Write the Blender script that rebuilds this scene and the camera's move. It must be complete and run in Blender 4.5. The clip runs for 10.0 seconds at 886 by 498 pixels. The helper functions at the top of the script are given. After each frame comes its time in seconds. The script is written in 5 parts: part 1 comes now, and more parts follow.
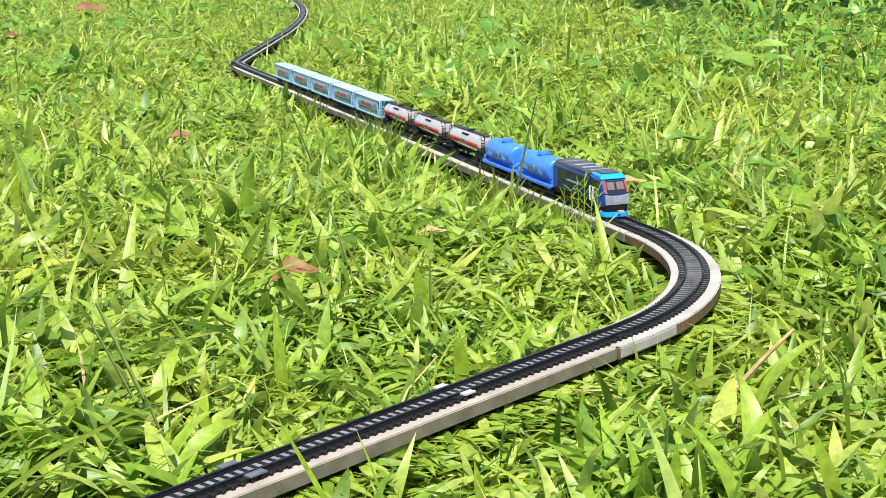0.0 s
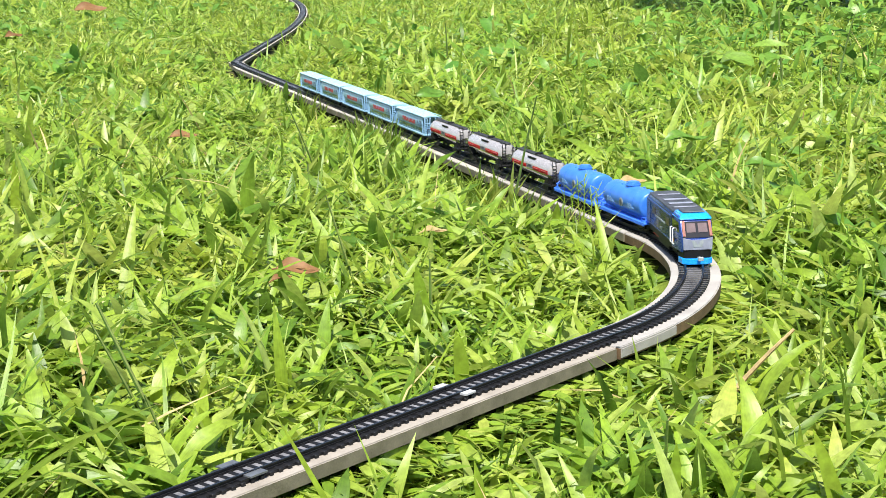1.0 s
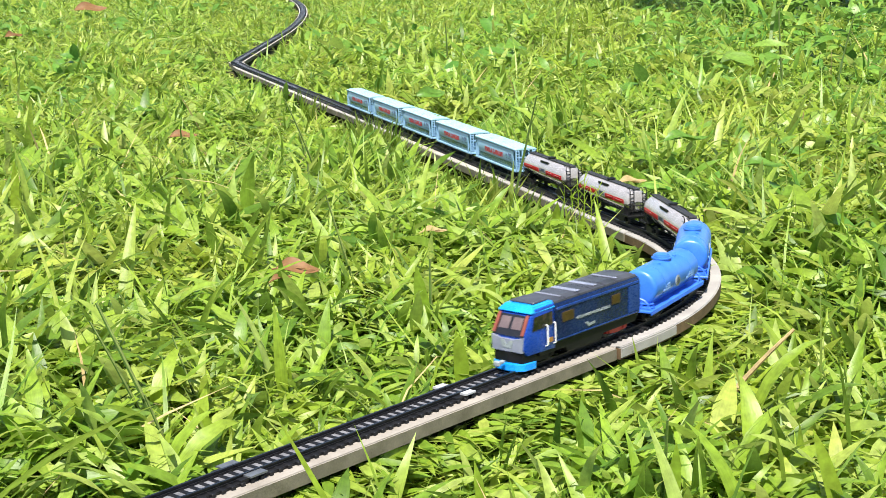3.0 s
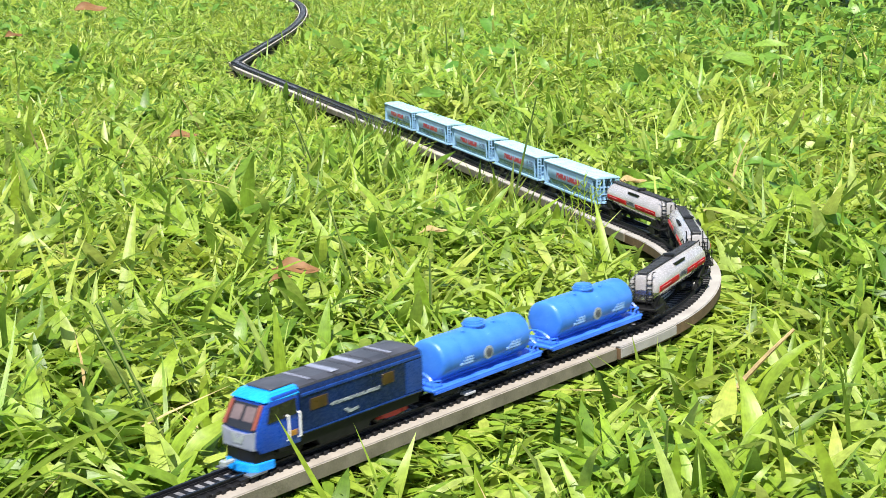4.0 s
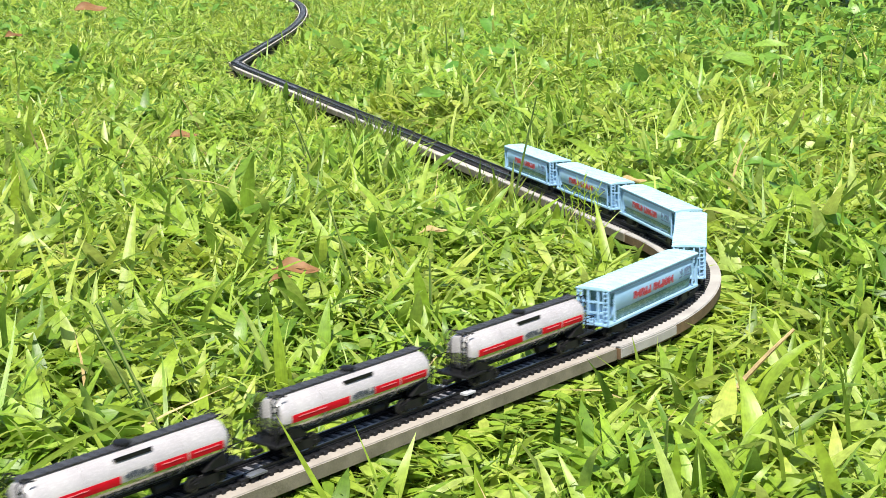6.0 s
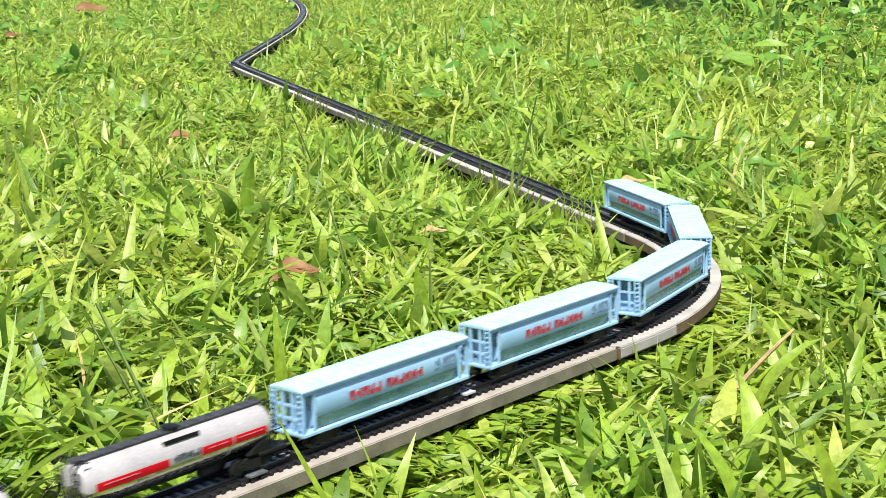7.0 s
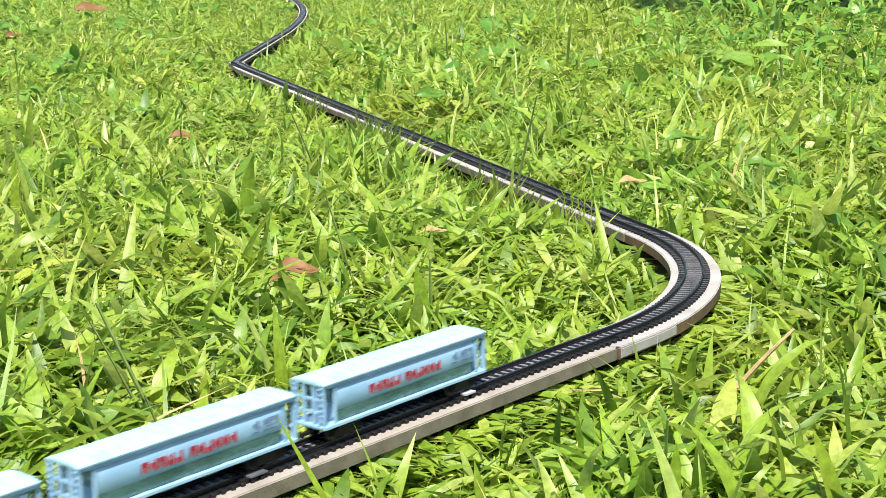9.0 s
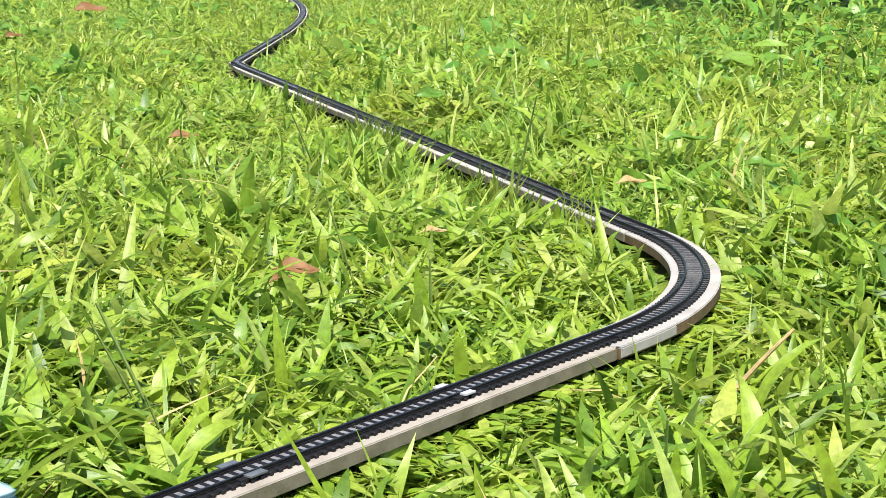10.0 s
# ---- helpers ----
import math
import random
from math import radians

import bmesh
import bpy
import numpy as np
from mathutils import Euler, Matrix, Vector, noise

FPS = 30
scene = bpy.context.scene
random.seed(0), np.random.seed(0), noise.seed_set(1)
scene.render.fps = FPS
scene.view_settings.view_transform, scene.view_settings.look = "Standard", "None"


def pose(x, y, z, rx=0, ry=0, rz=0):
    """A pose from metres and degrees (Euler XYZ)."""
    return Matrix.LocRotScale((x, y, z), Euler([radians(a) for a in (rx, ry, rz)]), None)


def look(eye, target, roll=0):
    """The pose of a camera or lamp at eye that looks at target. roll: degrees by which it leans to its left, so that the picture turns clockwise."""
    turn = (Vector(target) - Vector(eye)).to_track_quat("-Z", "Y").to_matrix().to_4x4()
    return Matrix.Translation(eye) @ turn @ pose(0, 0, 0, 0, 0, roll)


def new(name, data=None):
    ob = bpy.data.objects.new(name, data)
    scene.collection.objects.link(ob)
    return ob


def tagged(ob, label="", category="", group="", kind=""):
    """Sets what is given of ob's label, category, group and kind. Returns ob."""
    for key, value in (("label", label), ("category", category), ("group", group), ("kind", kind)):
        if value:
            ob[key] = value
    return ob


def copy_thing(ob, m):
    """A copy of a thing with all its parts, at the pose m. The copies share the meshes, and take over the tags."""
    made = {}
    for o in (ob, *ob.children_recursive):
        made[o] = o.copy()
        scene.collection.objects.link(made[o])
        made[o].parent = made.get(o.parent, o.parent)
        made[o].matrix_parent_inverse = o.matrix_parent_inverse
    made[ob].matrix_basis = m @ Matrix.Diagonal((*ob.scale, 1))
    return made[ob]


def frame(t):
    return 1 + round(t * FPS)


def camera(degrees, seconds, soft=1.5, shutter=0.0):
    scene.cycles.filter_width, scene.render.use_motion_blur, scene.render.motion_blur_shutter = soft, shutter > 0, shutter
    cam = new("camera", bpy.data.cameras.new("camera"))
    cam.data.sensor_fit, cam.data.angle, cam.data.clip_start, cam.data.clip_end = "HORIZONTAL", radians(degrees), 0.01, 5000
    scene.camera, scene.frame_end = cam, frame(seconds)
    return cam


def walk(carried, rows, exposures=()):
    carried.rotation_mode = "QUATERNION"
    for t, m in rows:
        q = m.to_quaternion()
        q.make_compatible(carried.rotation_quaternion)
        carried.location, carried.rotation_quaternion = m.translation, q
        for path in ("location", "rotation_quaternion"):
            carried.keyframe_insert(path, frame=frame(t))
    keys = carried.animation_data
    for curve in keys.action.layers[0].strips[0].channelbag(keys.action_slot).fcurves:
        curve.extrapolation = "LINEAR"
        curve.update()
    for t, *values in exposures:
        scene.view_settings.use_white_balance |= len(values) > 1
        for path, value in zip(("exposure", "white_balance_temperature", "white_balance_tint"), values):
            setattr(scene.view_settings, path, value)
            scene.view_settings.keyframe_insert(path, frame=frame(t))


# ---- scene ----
# The camera stands still on the grass, a forearm's length above the model railway
EYE_Z = 0.332
ZR = 0.0175                       # height of the rail tops
cam = camera(32.7, 10.0, soft=0.65, shutter=0.3)
_view = look((0, 0, EYE_Z), (0, math.cos(radians(11.698)), EYE_Z - math.sin(radians(11.698))), roll=-1.55)
walk(cam, [(0.0, _view), (10.0, _view)], exposures=[(0.0, 1.23), (10.0, 1.23)])

# ---- light ----
SUN_AZ, SUN_EL = radians(184), radians(62)      # azimuth from +y towards +x
world = bpy.data.worlds.new("sky")
scene.world = world
world.use_nodes = True
_nt = world.node_tree
_sky = _nt.nodes.new("ShaderNodeTexSky")
_sky.sky_type, _sky.sun_disc = "NISHITA", False
_sky.sun_elevation, _sky.sun_rotation = SUN_EL, SUN_AZ
_nt.nodes["Background"].inputs[1].default_value = 0.085
_nt.links.new(_sky.outputs[0], _nt.nodes["Background"].inputs[0])
_sun = bpy.data.lights.new("sun", "SUN")
_sun.energy, _sun.angle, _sun.color = 4.6, radians(0.55), (1.0, 0.95, 0.84)
sun = new("sun", _sun)
_sd = Vector((math.sin(SUN_AZ) * math.cos(SUN_EL), math.cos(SUN_AZ) * math.cos(SUN_EL), math.sin(SUN_EL)))
sun.matrix_world = look(_sd * 20, (0, 0, 0))

# ---- materials ----
def nodes_of(name):
    m = bpy.data.materials.new(name)
    m.use_nodes = True
    return m, m.node_tree.nodes, m.node_tree.links, m.node_tree.nodes["Principled BSDF"]


def surface(name, a, b, rough=0.5, scale=60.0, metal=0.0, bump=0.15, fine=700.0, spec=0.5, coat=0.0, wear=None, wear_at=0.68):
    """Two colours mixed by coarse and fine noise, with relief; wear: a third colour in worn spots."""
    m, n, l, p = nodes_of(name)
    co = n.new("ShaderNodeTexCoord")
    big, small = n.new("ShaderNodeTexNoise"), n.new("ShaderNodeTexNoise")
    big.inputs["Scale"].default_value, big.inputs["Detail"].default_value = scale, 5
    small.inputs["Scale"].default_value, small.inputs["Detail"].default_value = fine, 3
    for t in (big, small):
        l.new(co.outputs["Object"], t.inputs["Vector"])
    add = n.new("ShaderNodeMath")
    add.operation = "MULTIPLY_ADD"
    add.inputs[1].default_value = 0.35
    l.new(small.outputs["Fac"], add.inputs[0])
    l.new(big.outputs["Fac"], add.inputs[2])
    ramp = n.new("ShaderNodeValToRGB")
    ramp.color_ramp.elements[0].position, ramp.color_ramp.elements[1].position = 0.45, 0.9
    ramp.color_ramp.elements[0].color, ramp.color_ramp.elements[1].color = (*a, 1), (*b, 1)
    if wear:
        e = ramp.color_ramp.elements.new(wear_at + 0.25)
        e.color = (*b, 1)
        ramp.color_ramp.elements[-1].position = min(wear_at + 0.29, 1)
        ramp.color_ramp.elements[-1].color = (*wear, 1)
    l.new(add.outputs[0], ramp.inputs[0])
    l.new(ramp.outputs[0], p.inputs["Base Color"])
    rr = n.new("ShaderNodeMapRange")
    rr.inputs["To Min"].default_value, rr.inputs["To Max"].default_value = max(rough - 0.1, 0.03), min(rough + 0.12, 1)
    l.new(small.outputs["Fac"], rr.inputs["Value"])
    l.new(rr.outputs[0], p.inputs["Roughness"])
    p.inputs["Metallic"].default_value = metal
    p.inputs["Specular IOR Level"].default_value = spec
    p.inputs["Coat Weight"].default_value = coat
    if bump:
        bm_ = n.new("ShaderNodeBump")
        bm_.inputs["Strength"].default_value, bm_.inputs["Distance"].default_value = bump, 0.0006
        l.new(small.outputs["Fac"], bm_.inputs["Height"])
        l.new(bm_.outputs[0], p.inputs["Normal"])
    return m


def leaf_material(name, stops, trans=0.40, rough=0.42, gloss=0.42, vein=900.0):
    """A thin leaf: colour by island, blotches along it, light that shines through."""
    m, n, l, p = nodes_of(name)
    geo, co = n.new("ShaderNodeNewGeometry"), n.new("ShaderNodeTexCoord")
    ramp = n.new("ShaderNodeValToRGB")
    el = ramp.color_ramp.elements
    while len(el) < len(stops):
        el.new(0.5)
    for e, (pos, col) in zip(el, stops):
        e.position, e.color = pos, (*col, 1)
    l.new(geo.outputs["Random Per Island"], ramp.inputs[0])
    patch = n.new("ShaderNodeTexNoise")
    patch.inputs["Scale"].default_value, patch.inputs["Detail"].default_value = 3.0, 3
    l.new(co.outputs["Object"], patch.inputs["Vector"])
    fine = n.new("ShaderNodeTexNoise")
    fine.inputs["Scale"].default_value, fine.inputs["Detail"].default_value = 170.0, 4
    l.new(co.outputs["Object"], fine.inputs["Vector"])
    at_ = n.new("ShaderNodeAttribute")
    at_.attribute_name = "leaf"
    sep = n.new("ShaderNodeSeparateXYZ")
    l.new(at_.outputs["Vector"], sep.inputs[0])
    comb = n.new("ShaderNodeCombineXYZ")
    across, along, isle = n.new("ShaderNodeMath"), n.new("ShaderNodeMath"), n.new("ShaderNodeMath")
    for q, k, src in ((across, 5.0, sep.outputs[0]), (along, 0.7, sep.outputs[1]), (isle, 60.0, geo.outputs["Random Per Island"])):
        q.operation, q.inputs[1].default_value = "MULTIPLY", k
        l.new(src, q.inputs[0])
    for k, q in enumerate((across, along, isle)):
        l.new(q.outputs[0], comb.inputs[k])
    streak = n.new("ShaderNodeTexNoise")
    streak.inputs["Scale"].default_value, streak.inputs["Detail"].default_value = 1.6, 4
    l.new(comb.outputs[0], streak.inputs["Vector"])
    grain = n.new("ShaderNodeMath")
    grain.operation = "ADD"
    half = n.new("ShaderNodeMath")
    half.operation, half.inputs[1].default_value = "MULTIPLY_ADD", 0.40
    half.inputs[2].default_value = -0.20
    l.new(streak.outputs["Fac"], half.inputs[0])
    l.new(half.outputs[0], grain.inputs[0])
    l.new(fine.outputs["Fac"], grain.inputs[1])
    hsv = n.new("ShaderNodeHueSaturation")
    v = n.new("ShaderNodeMapRange")
    v.inputs["From Min"].default_value, v.inputs["From Max"].default_value = 0.25, 0.75
    v.inputs["To Min"].default_value, v.inputs["To Max"].default_value = 0.72, 1.25
    l.new(grain.outputs[0], v.inputs["Value"])
    l.new(v.outputs[0], hsv.inputs["Value"])
    h = n.new("ShaderNodeMapRange")
    h.inputs["From Min"].default_value, h.inputs["From Max"].default_value = 0.3, 0.7
    h.inputs["To Min"].default_value, h.inputs["To Max"].default_value = 0.485, 0.515
    l.new(patch.outputs["Fac"], h.inputs["Value"])
    l.new(h.outputs[0], hsv.inputs["Hue"])
    l.new(ramp.outputs[0], hsv.inputs["Color"])
    l.new(hsv.outputs[0], p.inputs["Base Color"])
    p.inputs["Roughness"].default_value, p.inputs["Specular IOR Level"].default_value = rough, gloss
    bump = n.new("ShaderNodeBump")
    bump.inputs["Strength"].default_value, bump.inputs["Distance"].default_value = 0.35, 0.0008
    l.new(grain.outputs[0], bump.inputs["Height"])
    l.new(bump.outputs[0], p.inputs["Normal"])
    tr = n.new("ShaderNodeBsdfTranslucent")
    hs2 = n.new("ShaderNodeHueSaturation")
    hs2.inputs["Hue"].default_value, hs2.inputs["Saturation"].default_value, hs2.inputs["Value"].default_value = 0.487, 0.95, 1.5
    l.new(hsv.outputs[0], hs2.inputs["Color"])
    l.new(hs2.outputs[0], tr.inputs["Color"])
    mix = n.new("ShaderNodeMixShader")
    mix.inputs[0].default_value = trans
    l.new(p.outputs[0], mix.inputs[1])
    l.new(tr.outputs[0], mix.inputs[2])
    l.new(mix.outputs[0], n["Material Output"].inputs["Surface"])
    return m


M = dict(
    soil=surface("soil", (0.028, 0.026, 0.011), (0.075, 0.075, 0.028), 0.95, 14, bump=0.8, fine=260, spec=0.1, wear=(0.06, 0.10, 0.018), wear_at=0.5),
    grass=leaf_material("grass_leaf", [(0.0, (0.075, 0.150, 0.014)), (0.25, (0.150, 0.255, 0.024)), (0.55, (0.240, 0.345, 0.030)), (0.74, (0.250, 0.345, 0.055)), (0.87, (0.295, 0.375, 0.085)), (0.97, (0.32, 0.40, 0.06)), (1.0, (0.33, 0.39, 0.08))]),
    dark_grass=leaf_material("dark_stem", [(0.0, (0.025, 0.07, 0.01)), (0.6, (0.05, 0.11, 0.015)), (1.0, (0.16, 0.2, 0.05))], 0.15, 0.5),
    broad=leaf_material("broad_leaf", [(0.0, (0.08, 0.19, 0.022)), (0.5, (0.13, 0.26, 0.035)), (1.0, (0.20, 0.33, 0.05))], 0.35, 0.42, 0.4),
    pale=leaf_material("pale_blade", [(0.0, (0.26, 0.40, 0.03)), (1.0, (0.36, 0.45, 0.07))], 0.5, 0.5),
    straw=leaf_material("straw", [(0.0, (0.34, 0.25, 0.11)), (1.0, (0.5, 0.4, 0.2))], 0.3, 0.7, 0.3),
    dead=leaf_material("dead_leaf", [(0.0, (0.15, 0.075, 0.028)), (1.0, (0.25, 0.135, 0.055))], 0.12, 0.6, 0.3),
    twig=surface("twig_bark", (0.05, 0.03, 0.02), (0.16, 0.10, 0.06), 0.9, 90, bump=0.8),
    bark=surface("bark", (0.06, 0.045, 0.025), (0.17, 0.13, 0.07), 0.95, 20, bump=0.9, fine=150),
    rail=surface("rail_black", (0.005, 0.005, 0.006), (0.013, 0.013, 0.015), 0.34, 40, bump=0.05, spec=0.35),
    railhead=surface("rail_head", (0.035, 0.033, 0.040), (0.085, 0.082, 0.095), 0.34, 30, metal=1.0, bump=0.05),
    sleeper=surface("sleeper_plastic", (0.004, 0.004, 0.005), (0.012, 0.012, 0.014), 0.45, 120, bump=0.2, spec=0.3),
    bed=surface("track_bed", (0.11, 0.11, 0.125), (0.20, 0.20, 0.22), 0.45, 150, bump=0.2),
    joiner=surface("joiner_metal", (0.10, 0.105, 0.12), (0.2, 0.21, 0.23), 0.4, 80, metal=0.5),
    tape=surface("white_tape", (0.28, 0.29, 0.31), (0.40, 0.40, 0.42), 0.5, 80),
    board=surface("bare_board", (0.20, 0.175, 0.15), (0.30, 0.27, 0.24), 0.8, 45, bump=0.3, fine=500, wear=(0.26, 0.23, 0.17)),
    white=surface("white_paint", (0.24, 0.225, 0.215), (0.34, 0.325, 0.31), 0.65, 35, bump=0.4, wear=(0.26, 0.23, 0.19), wear_at=0.62),
    plank=surface("grey_plank", (0.24, 0.22, 0.19), (0.42, 0.39, 0.35), 0.8, 30, bump=0.4, wear=(0.25, 0.24, 0.16)),
    # raw board edge, darkened beyond the tops to hold the side faces' shade
    side=surface("board_side_shade", (0.085, 0.075, 0.05), (0.165, 0.145, 0.105), 0.85, 50, bump=0.5, wear=(0.10, 0.12, 0.05)),
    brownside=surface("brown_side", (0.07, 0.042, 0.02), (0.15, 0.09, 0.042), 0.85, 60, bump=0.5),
    black=surface("black_plastic", (0.003, 0.003, 0.0035), (0.009, 0.009, 0.010), 0.5, 150, bump=0.1, spec=0.2),
    walk=surface("walkway_black", (0.012, 0.012, 0.014), (0.04, 0.04, 0.045), 0.5, 150, bump=0.2),
    wheel=surface("wheel_metal", (0.03, 0.03, 0.03), (0.09, 0.085, 0.08), 0.35, 100, metal=0.7),
    red=surface("red_bogie", (0.30, 0.012, 0.015), (0.45, 0.03, 0.03), 0.45, 150),
    coupler=surface("pale_coupler", (0.35, 0.42, 0.22), (0.5, 0.55, 0.35), 0.5, 150),
    tank_blue=surface("tank_blue", (0.022, 0.125, 0.50), (0.045, 0.18, 0.60), 0.34, 90, bump=0.12, coat=0.12, wear=(0.10, 0.25, 0.62)),
    deck_blue=surface("deck_blue", (0.025, 0.12, 0.62), (0.045, 0.17, 0.72), 0.35, 80, bump=0.1),
    navy=surface("loco_navy", (0.002, 0.007, 0.030), (0.004, 0.016, 0.075), 0.26, 28, bump=0.05, coat=0.10, spec=0.30, wear=(0.004, 0.012, 0.012), wear_at=0.55),
    blue=surface("loco_blue", (0.006, 0.06, 0.42), (0.010, 0.09, 0.55), 0.25, 70, bump=0.05, coat=0.4),
    sky_blue=surface("loco_sky_blue", (0.006, 0.22, 0.75), (0.01, 0.30, 0.85), 0.25, 70, bump=0.05, coat=0.4),
    roof=surface("loco_roof", (0.022, 0.022, 0.028), (0.055, 0.055, 0.068), 0.40, 60, bump=0.15, wear=(0.12, 0.12, 0.14)),
    nose=surface("nose_grey", (0.15, 0.165, 0.23), (0.24, 0.255, 0.33), 0.35, 90),
    glass=surface("dark_glass", (0.006, 0.006, 0.007), (0.016, 0.014, 0.014), 0.10, 60, bump=0.0, coat=0.6),
    glass_tint=surface("brown_glass", (0.07, 0.05, 0.053), (0.15, 0.11, 0.112), 0.12, 60, bump=0.0, coat=0.4),
    pillar=surface("red_pillar", (0.13, 0.032, 0.02), (0.22, 0.06, 0.04), 0.4, 120),
    orange=surface("amber_panel", (0.22, 0.10, 0.015), (0.36, 0.18, 0.03), 0.35, 300),
    amber=surface("amber_glass", (0.022, 0.014, 0.006), (0.075, 0.038, 0.008), 0.3, 160),
    mid_blue=surface("loco_mid_blue", (0.003, 0.022, 0.14), (0.006, 0.040, 0.22), 0.28, 60, bump=0.05, coat=0.2),
    cab_blue=surface("loco_cab_blue", (0.003, 0.030, 0.23), (0.006, 0.050, 0.34), 0.27, 60, bump=0.05, coat=0.2),
    rail_white=surface("white_rail", (0.6, 0.6, 0.62), (0.75, 0.75, 0.77), 0.4, 120),
    ink=surface("grey_lettering", (0.16, 0.19, 0.21), (0.28, 0.31, 0.33), 0.5, 200),
    tank_white=surface("tank_white", (0.27, 0.255, 0.265), (0.35, 0.335, 0.34), 0.25, 40, bump=0.04, coat=0.4),
    tank_silver=surface("tank_silver", (0.36, 0.36, 0.34), (0.5, 0.5, 0.48), 0.16, 40, metal=0.9, bump=0.03),
    stripe=surface("red_stripe", (0.34, 0.002, 0.010), (0.43, 0.004, 0.014), 0.45, 150, spec=0.15),
    stripe_ink=surface("pale_lettering", (0.45, 0.10, 0.12), (0.55, 0.2, 0.22), 0.4, 150),
    dark_ink=surface("dark_lettering", (0.03, 0.035, 0.05), (0.08, 0.09, 0.12), 0.5, 200),
    hop=surface("hopper_blue", (0.20, 0.36, 0.55), (0.28, 0.45, 0.63), 0.38, 50, bump=0.06, coat=0.15),
    hop_roof=surface("hopper_roof", (0.24, 0.42, 0.50), (0.34, 0.52, 0.59), 0.45, 90, bump=0.2),
    hop_dark=surface("hopper_edge", (0.05, 0.10, 0.17), (0.09, 0.16, 0.25), 0.4, 90),
    # hopper's low parts: shade and green grass reflection are put into the colour
    hop_shade=surface("hopper_shade_green", (0.05, 0.12, 0.12), (0.09, 0.18, 0.18), 0.25, 60, coat=0.2),
    soft_ink=surface("faint_lettering", (0.10, 0.24, 0.55), (0.24, 0.38, 0.64), 0.5, 400),
    hop_ink=surface("red_lettering", (0.27, 0.018, 0.035), (0.36, 0.04, 0.06), 0.45, 300),
    hop_blue_ink=surface("blue_lettering", (0.06, 0.10, 0.2), (0.14, 0.2, 0.32), 0.45, 300),
)

# ---- mesh helpers ----
def solid(bm, name, material, parent=None, label="", smooth=False):
    me = bpy.data.meshes.new(name)
    bm.normal_update()
    bm.to_mesh(me)
    bm.free()
    for mm in material if isinstance(material, (list, tuple)) else [material]:
        me.materials.append(mm)
    if smooth:
        me.polygons.foreach_set("use_smooth", [True] * len(me.polygons))
        me.set_sharp_from_angle(angle=radians(38))
    ob = new(name, me)
    if parent:
        ob.parent = parent
    if label:
        ob["label"] = label
    return ob


def part(name, bm, material, parent, label="", smooth=False):
    return solid(bm, name, material, parent, label, smooth)


def box(bm, x0, x1, y0, y1, z0, z1, bevel=0.0, mat=0):
    vs = [bm.verts.new((x, y, z)) for x in (x0, x1) for y in (y0, y1) for z in (z0, z1)]
    fs = [bm.faces.new([vs[i] for i in f]) for f in ((0, 1, 3, 2), (4, 6, 7, 5), (0, 4, 5, 1), (2, 3, 7, 6), (0, 2, 6, 4), (1, 5, 7, 3))]
    for f in fs:
        f.material_index = mat
    if bevel:
        es = {e for f in fs for e in f.edges}
        r = bmesh.ops.bevel(bm, geom=list(es), offset=bevel, segments=1, affect="EDGES", profile=0.5)
        for f in r["faces"]:
            f.material_index = mat
    return bm


def prism(bm, pts, lo, hi, axis="y", bevel=0.0):
    """A closed outline (pairs) pushed along an axis. y: pairs are x, z; x: pairs are y, z; z: pairs are x, y."""
    def at3(a, b, c):
        return {"y": (a, c, b), "x": (c, a, b), "z": (a, b, c)}[axis]
    A = [bm.verts.new(at3(a, b, lo)) for a, b in pts]
    B = [bm.verts.new(at3(a, b, hi)) for a, b in pts]
    fs = [bm.faces.new(A), bm.faces.new(B[::-1])]
    for i in range(len(pts)):
        j = (i + 1) % len(pts)
        fs.append(bm.faces.new((A[i], B[i], B[j], A[j])))
    bmesh.ops.recalc_face_normals(bm, faces=fs)
    if bevel:
        bmesh.ops.bevel(bm, geom=list({e for f in fs for e in f.edges}), offset=bevel, segments=2, affect="EDGES", profile=0.6)
    return bm


def tube(bm, path, r, sides=6):
    """A round bar along points."""
    path = [Vector(q) for q in path]
    rings = []
    for i, q in enumerate(path):
        d = (path[min(i + 1, len(path) - 1)] - path[max(i - 1, 0)]).normalized()
        a = d.orthogonal().normalized() if not rings else (rings[-1][1] - d * rings[-1][1].dot(d)).normalized()
        b = d.cross(a)
        rr = r[i] if isinstance(r, (list, tuple)) else r
        rings.append(([bm.verts.new(q + (a * math.cos(k * math.tau / sides) + b * math.sin(k * math.tau / sides)) * rr) for k in range(sides)], a))
    for (p0, _), (p1, _) in zip(rings, rings[1:]):
        for k in range(sides):
            bm.faces.new((p0[k], p0[(k + 1) % sides], p1[(k + 1) % sides], p1[k]))
    bm.faces.new(rings[0][0][::-1])
    bm.faces.new(rings[-1][0])
    return bm


def turned(bm, prof, axis="x", centre=(0, 0, 0), sides=28):
    """A turned form: prof has (place along the axis, radius)."""
    cx, cy, cz = centre
    rings = []
    for s, r in prof:
        ring = []
        for k in range(sides):
            a = k * math.tau / sides
            u, v = r * math.cos(a), r * math.sin(a)
            ring.append(bm.verts.new({"x": (cx + s, cy + u, cz + v), "y": (cx + u, cy + s, cz + v), "z": (cx + u, cy + v, cz + s)}[axis]))
        rings.append(ring)
    fs = []
    for a, b in zip(rings, rings[1:]):
        for k in range(sides):
            fs.append(bm.faces.new((a[k], a[(k + 1) % sides], b[(k + 1) % sides], b[k])))
    fs += [bm.faces.new(rings[0]), bm.faces.new(rings[-1])]
    bmesh.ops.recalc_face_normals(bm, faces=fs)
    return bm


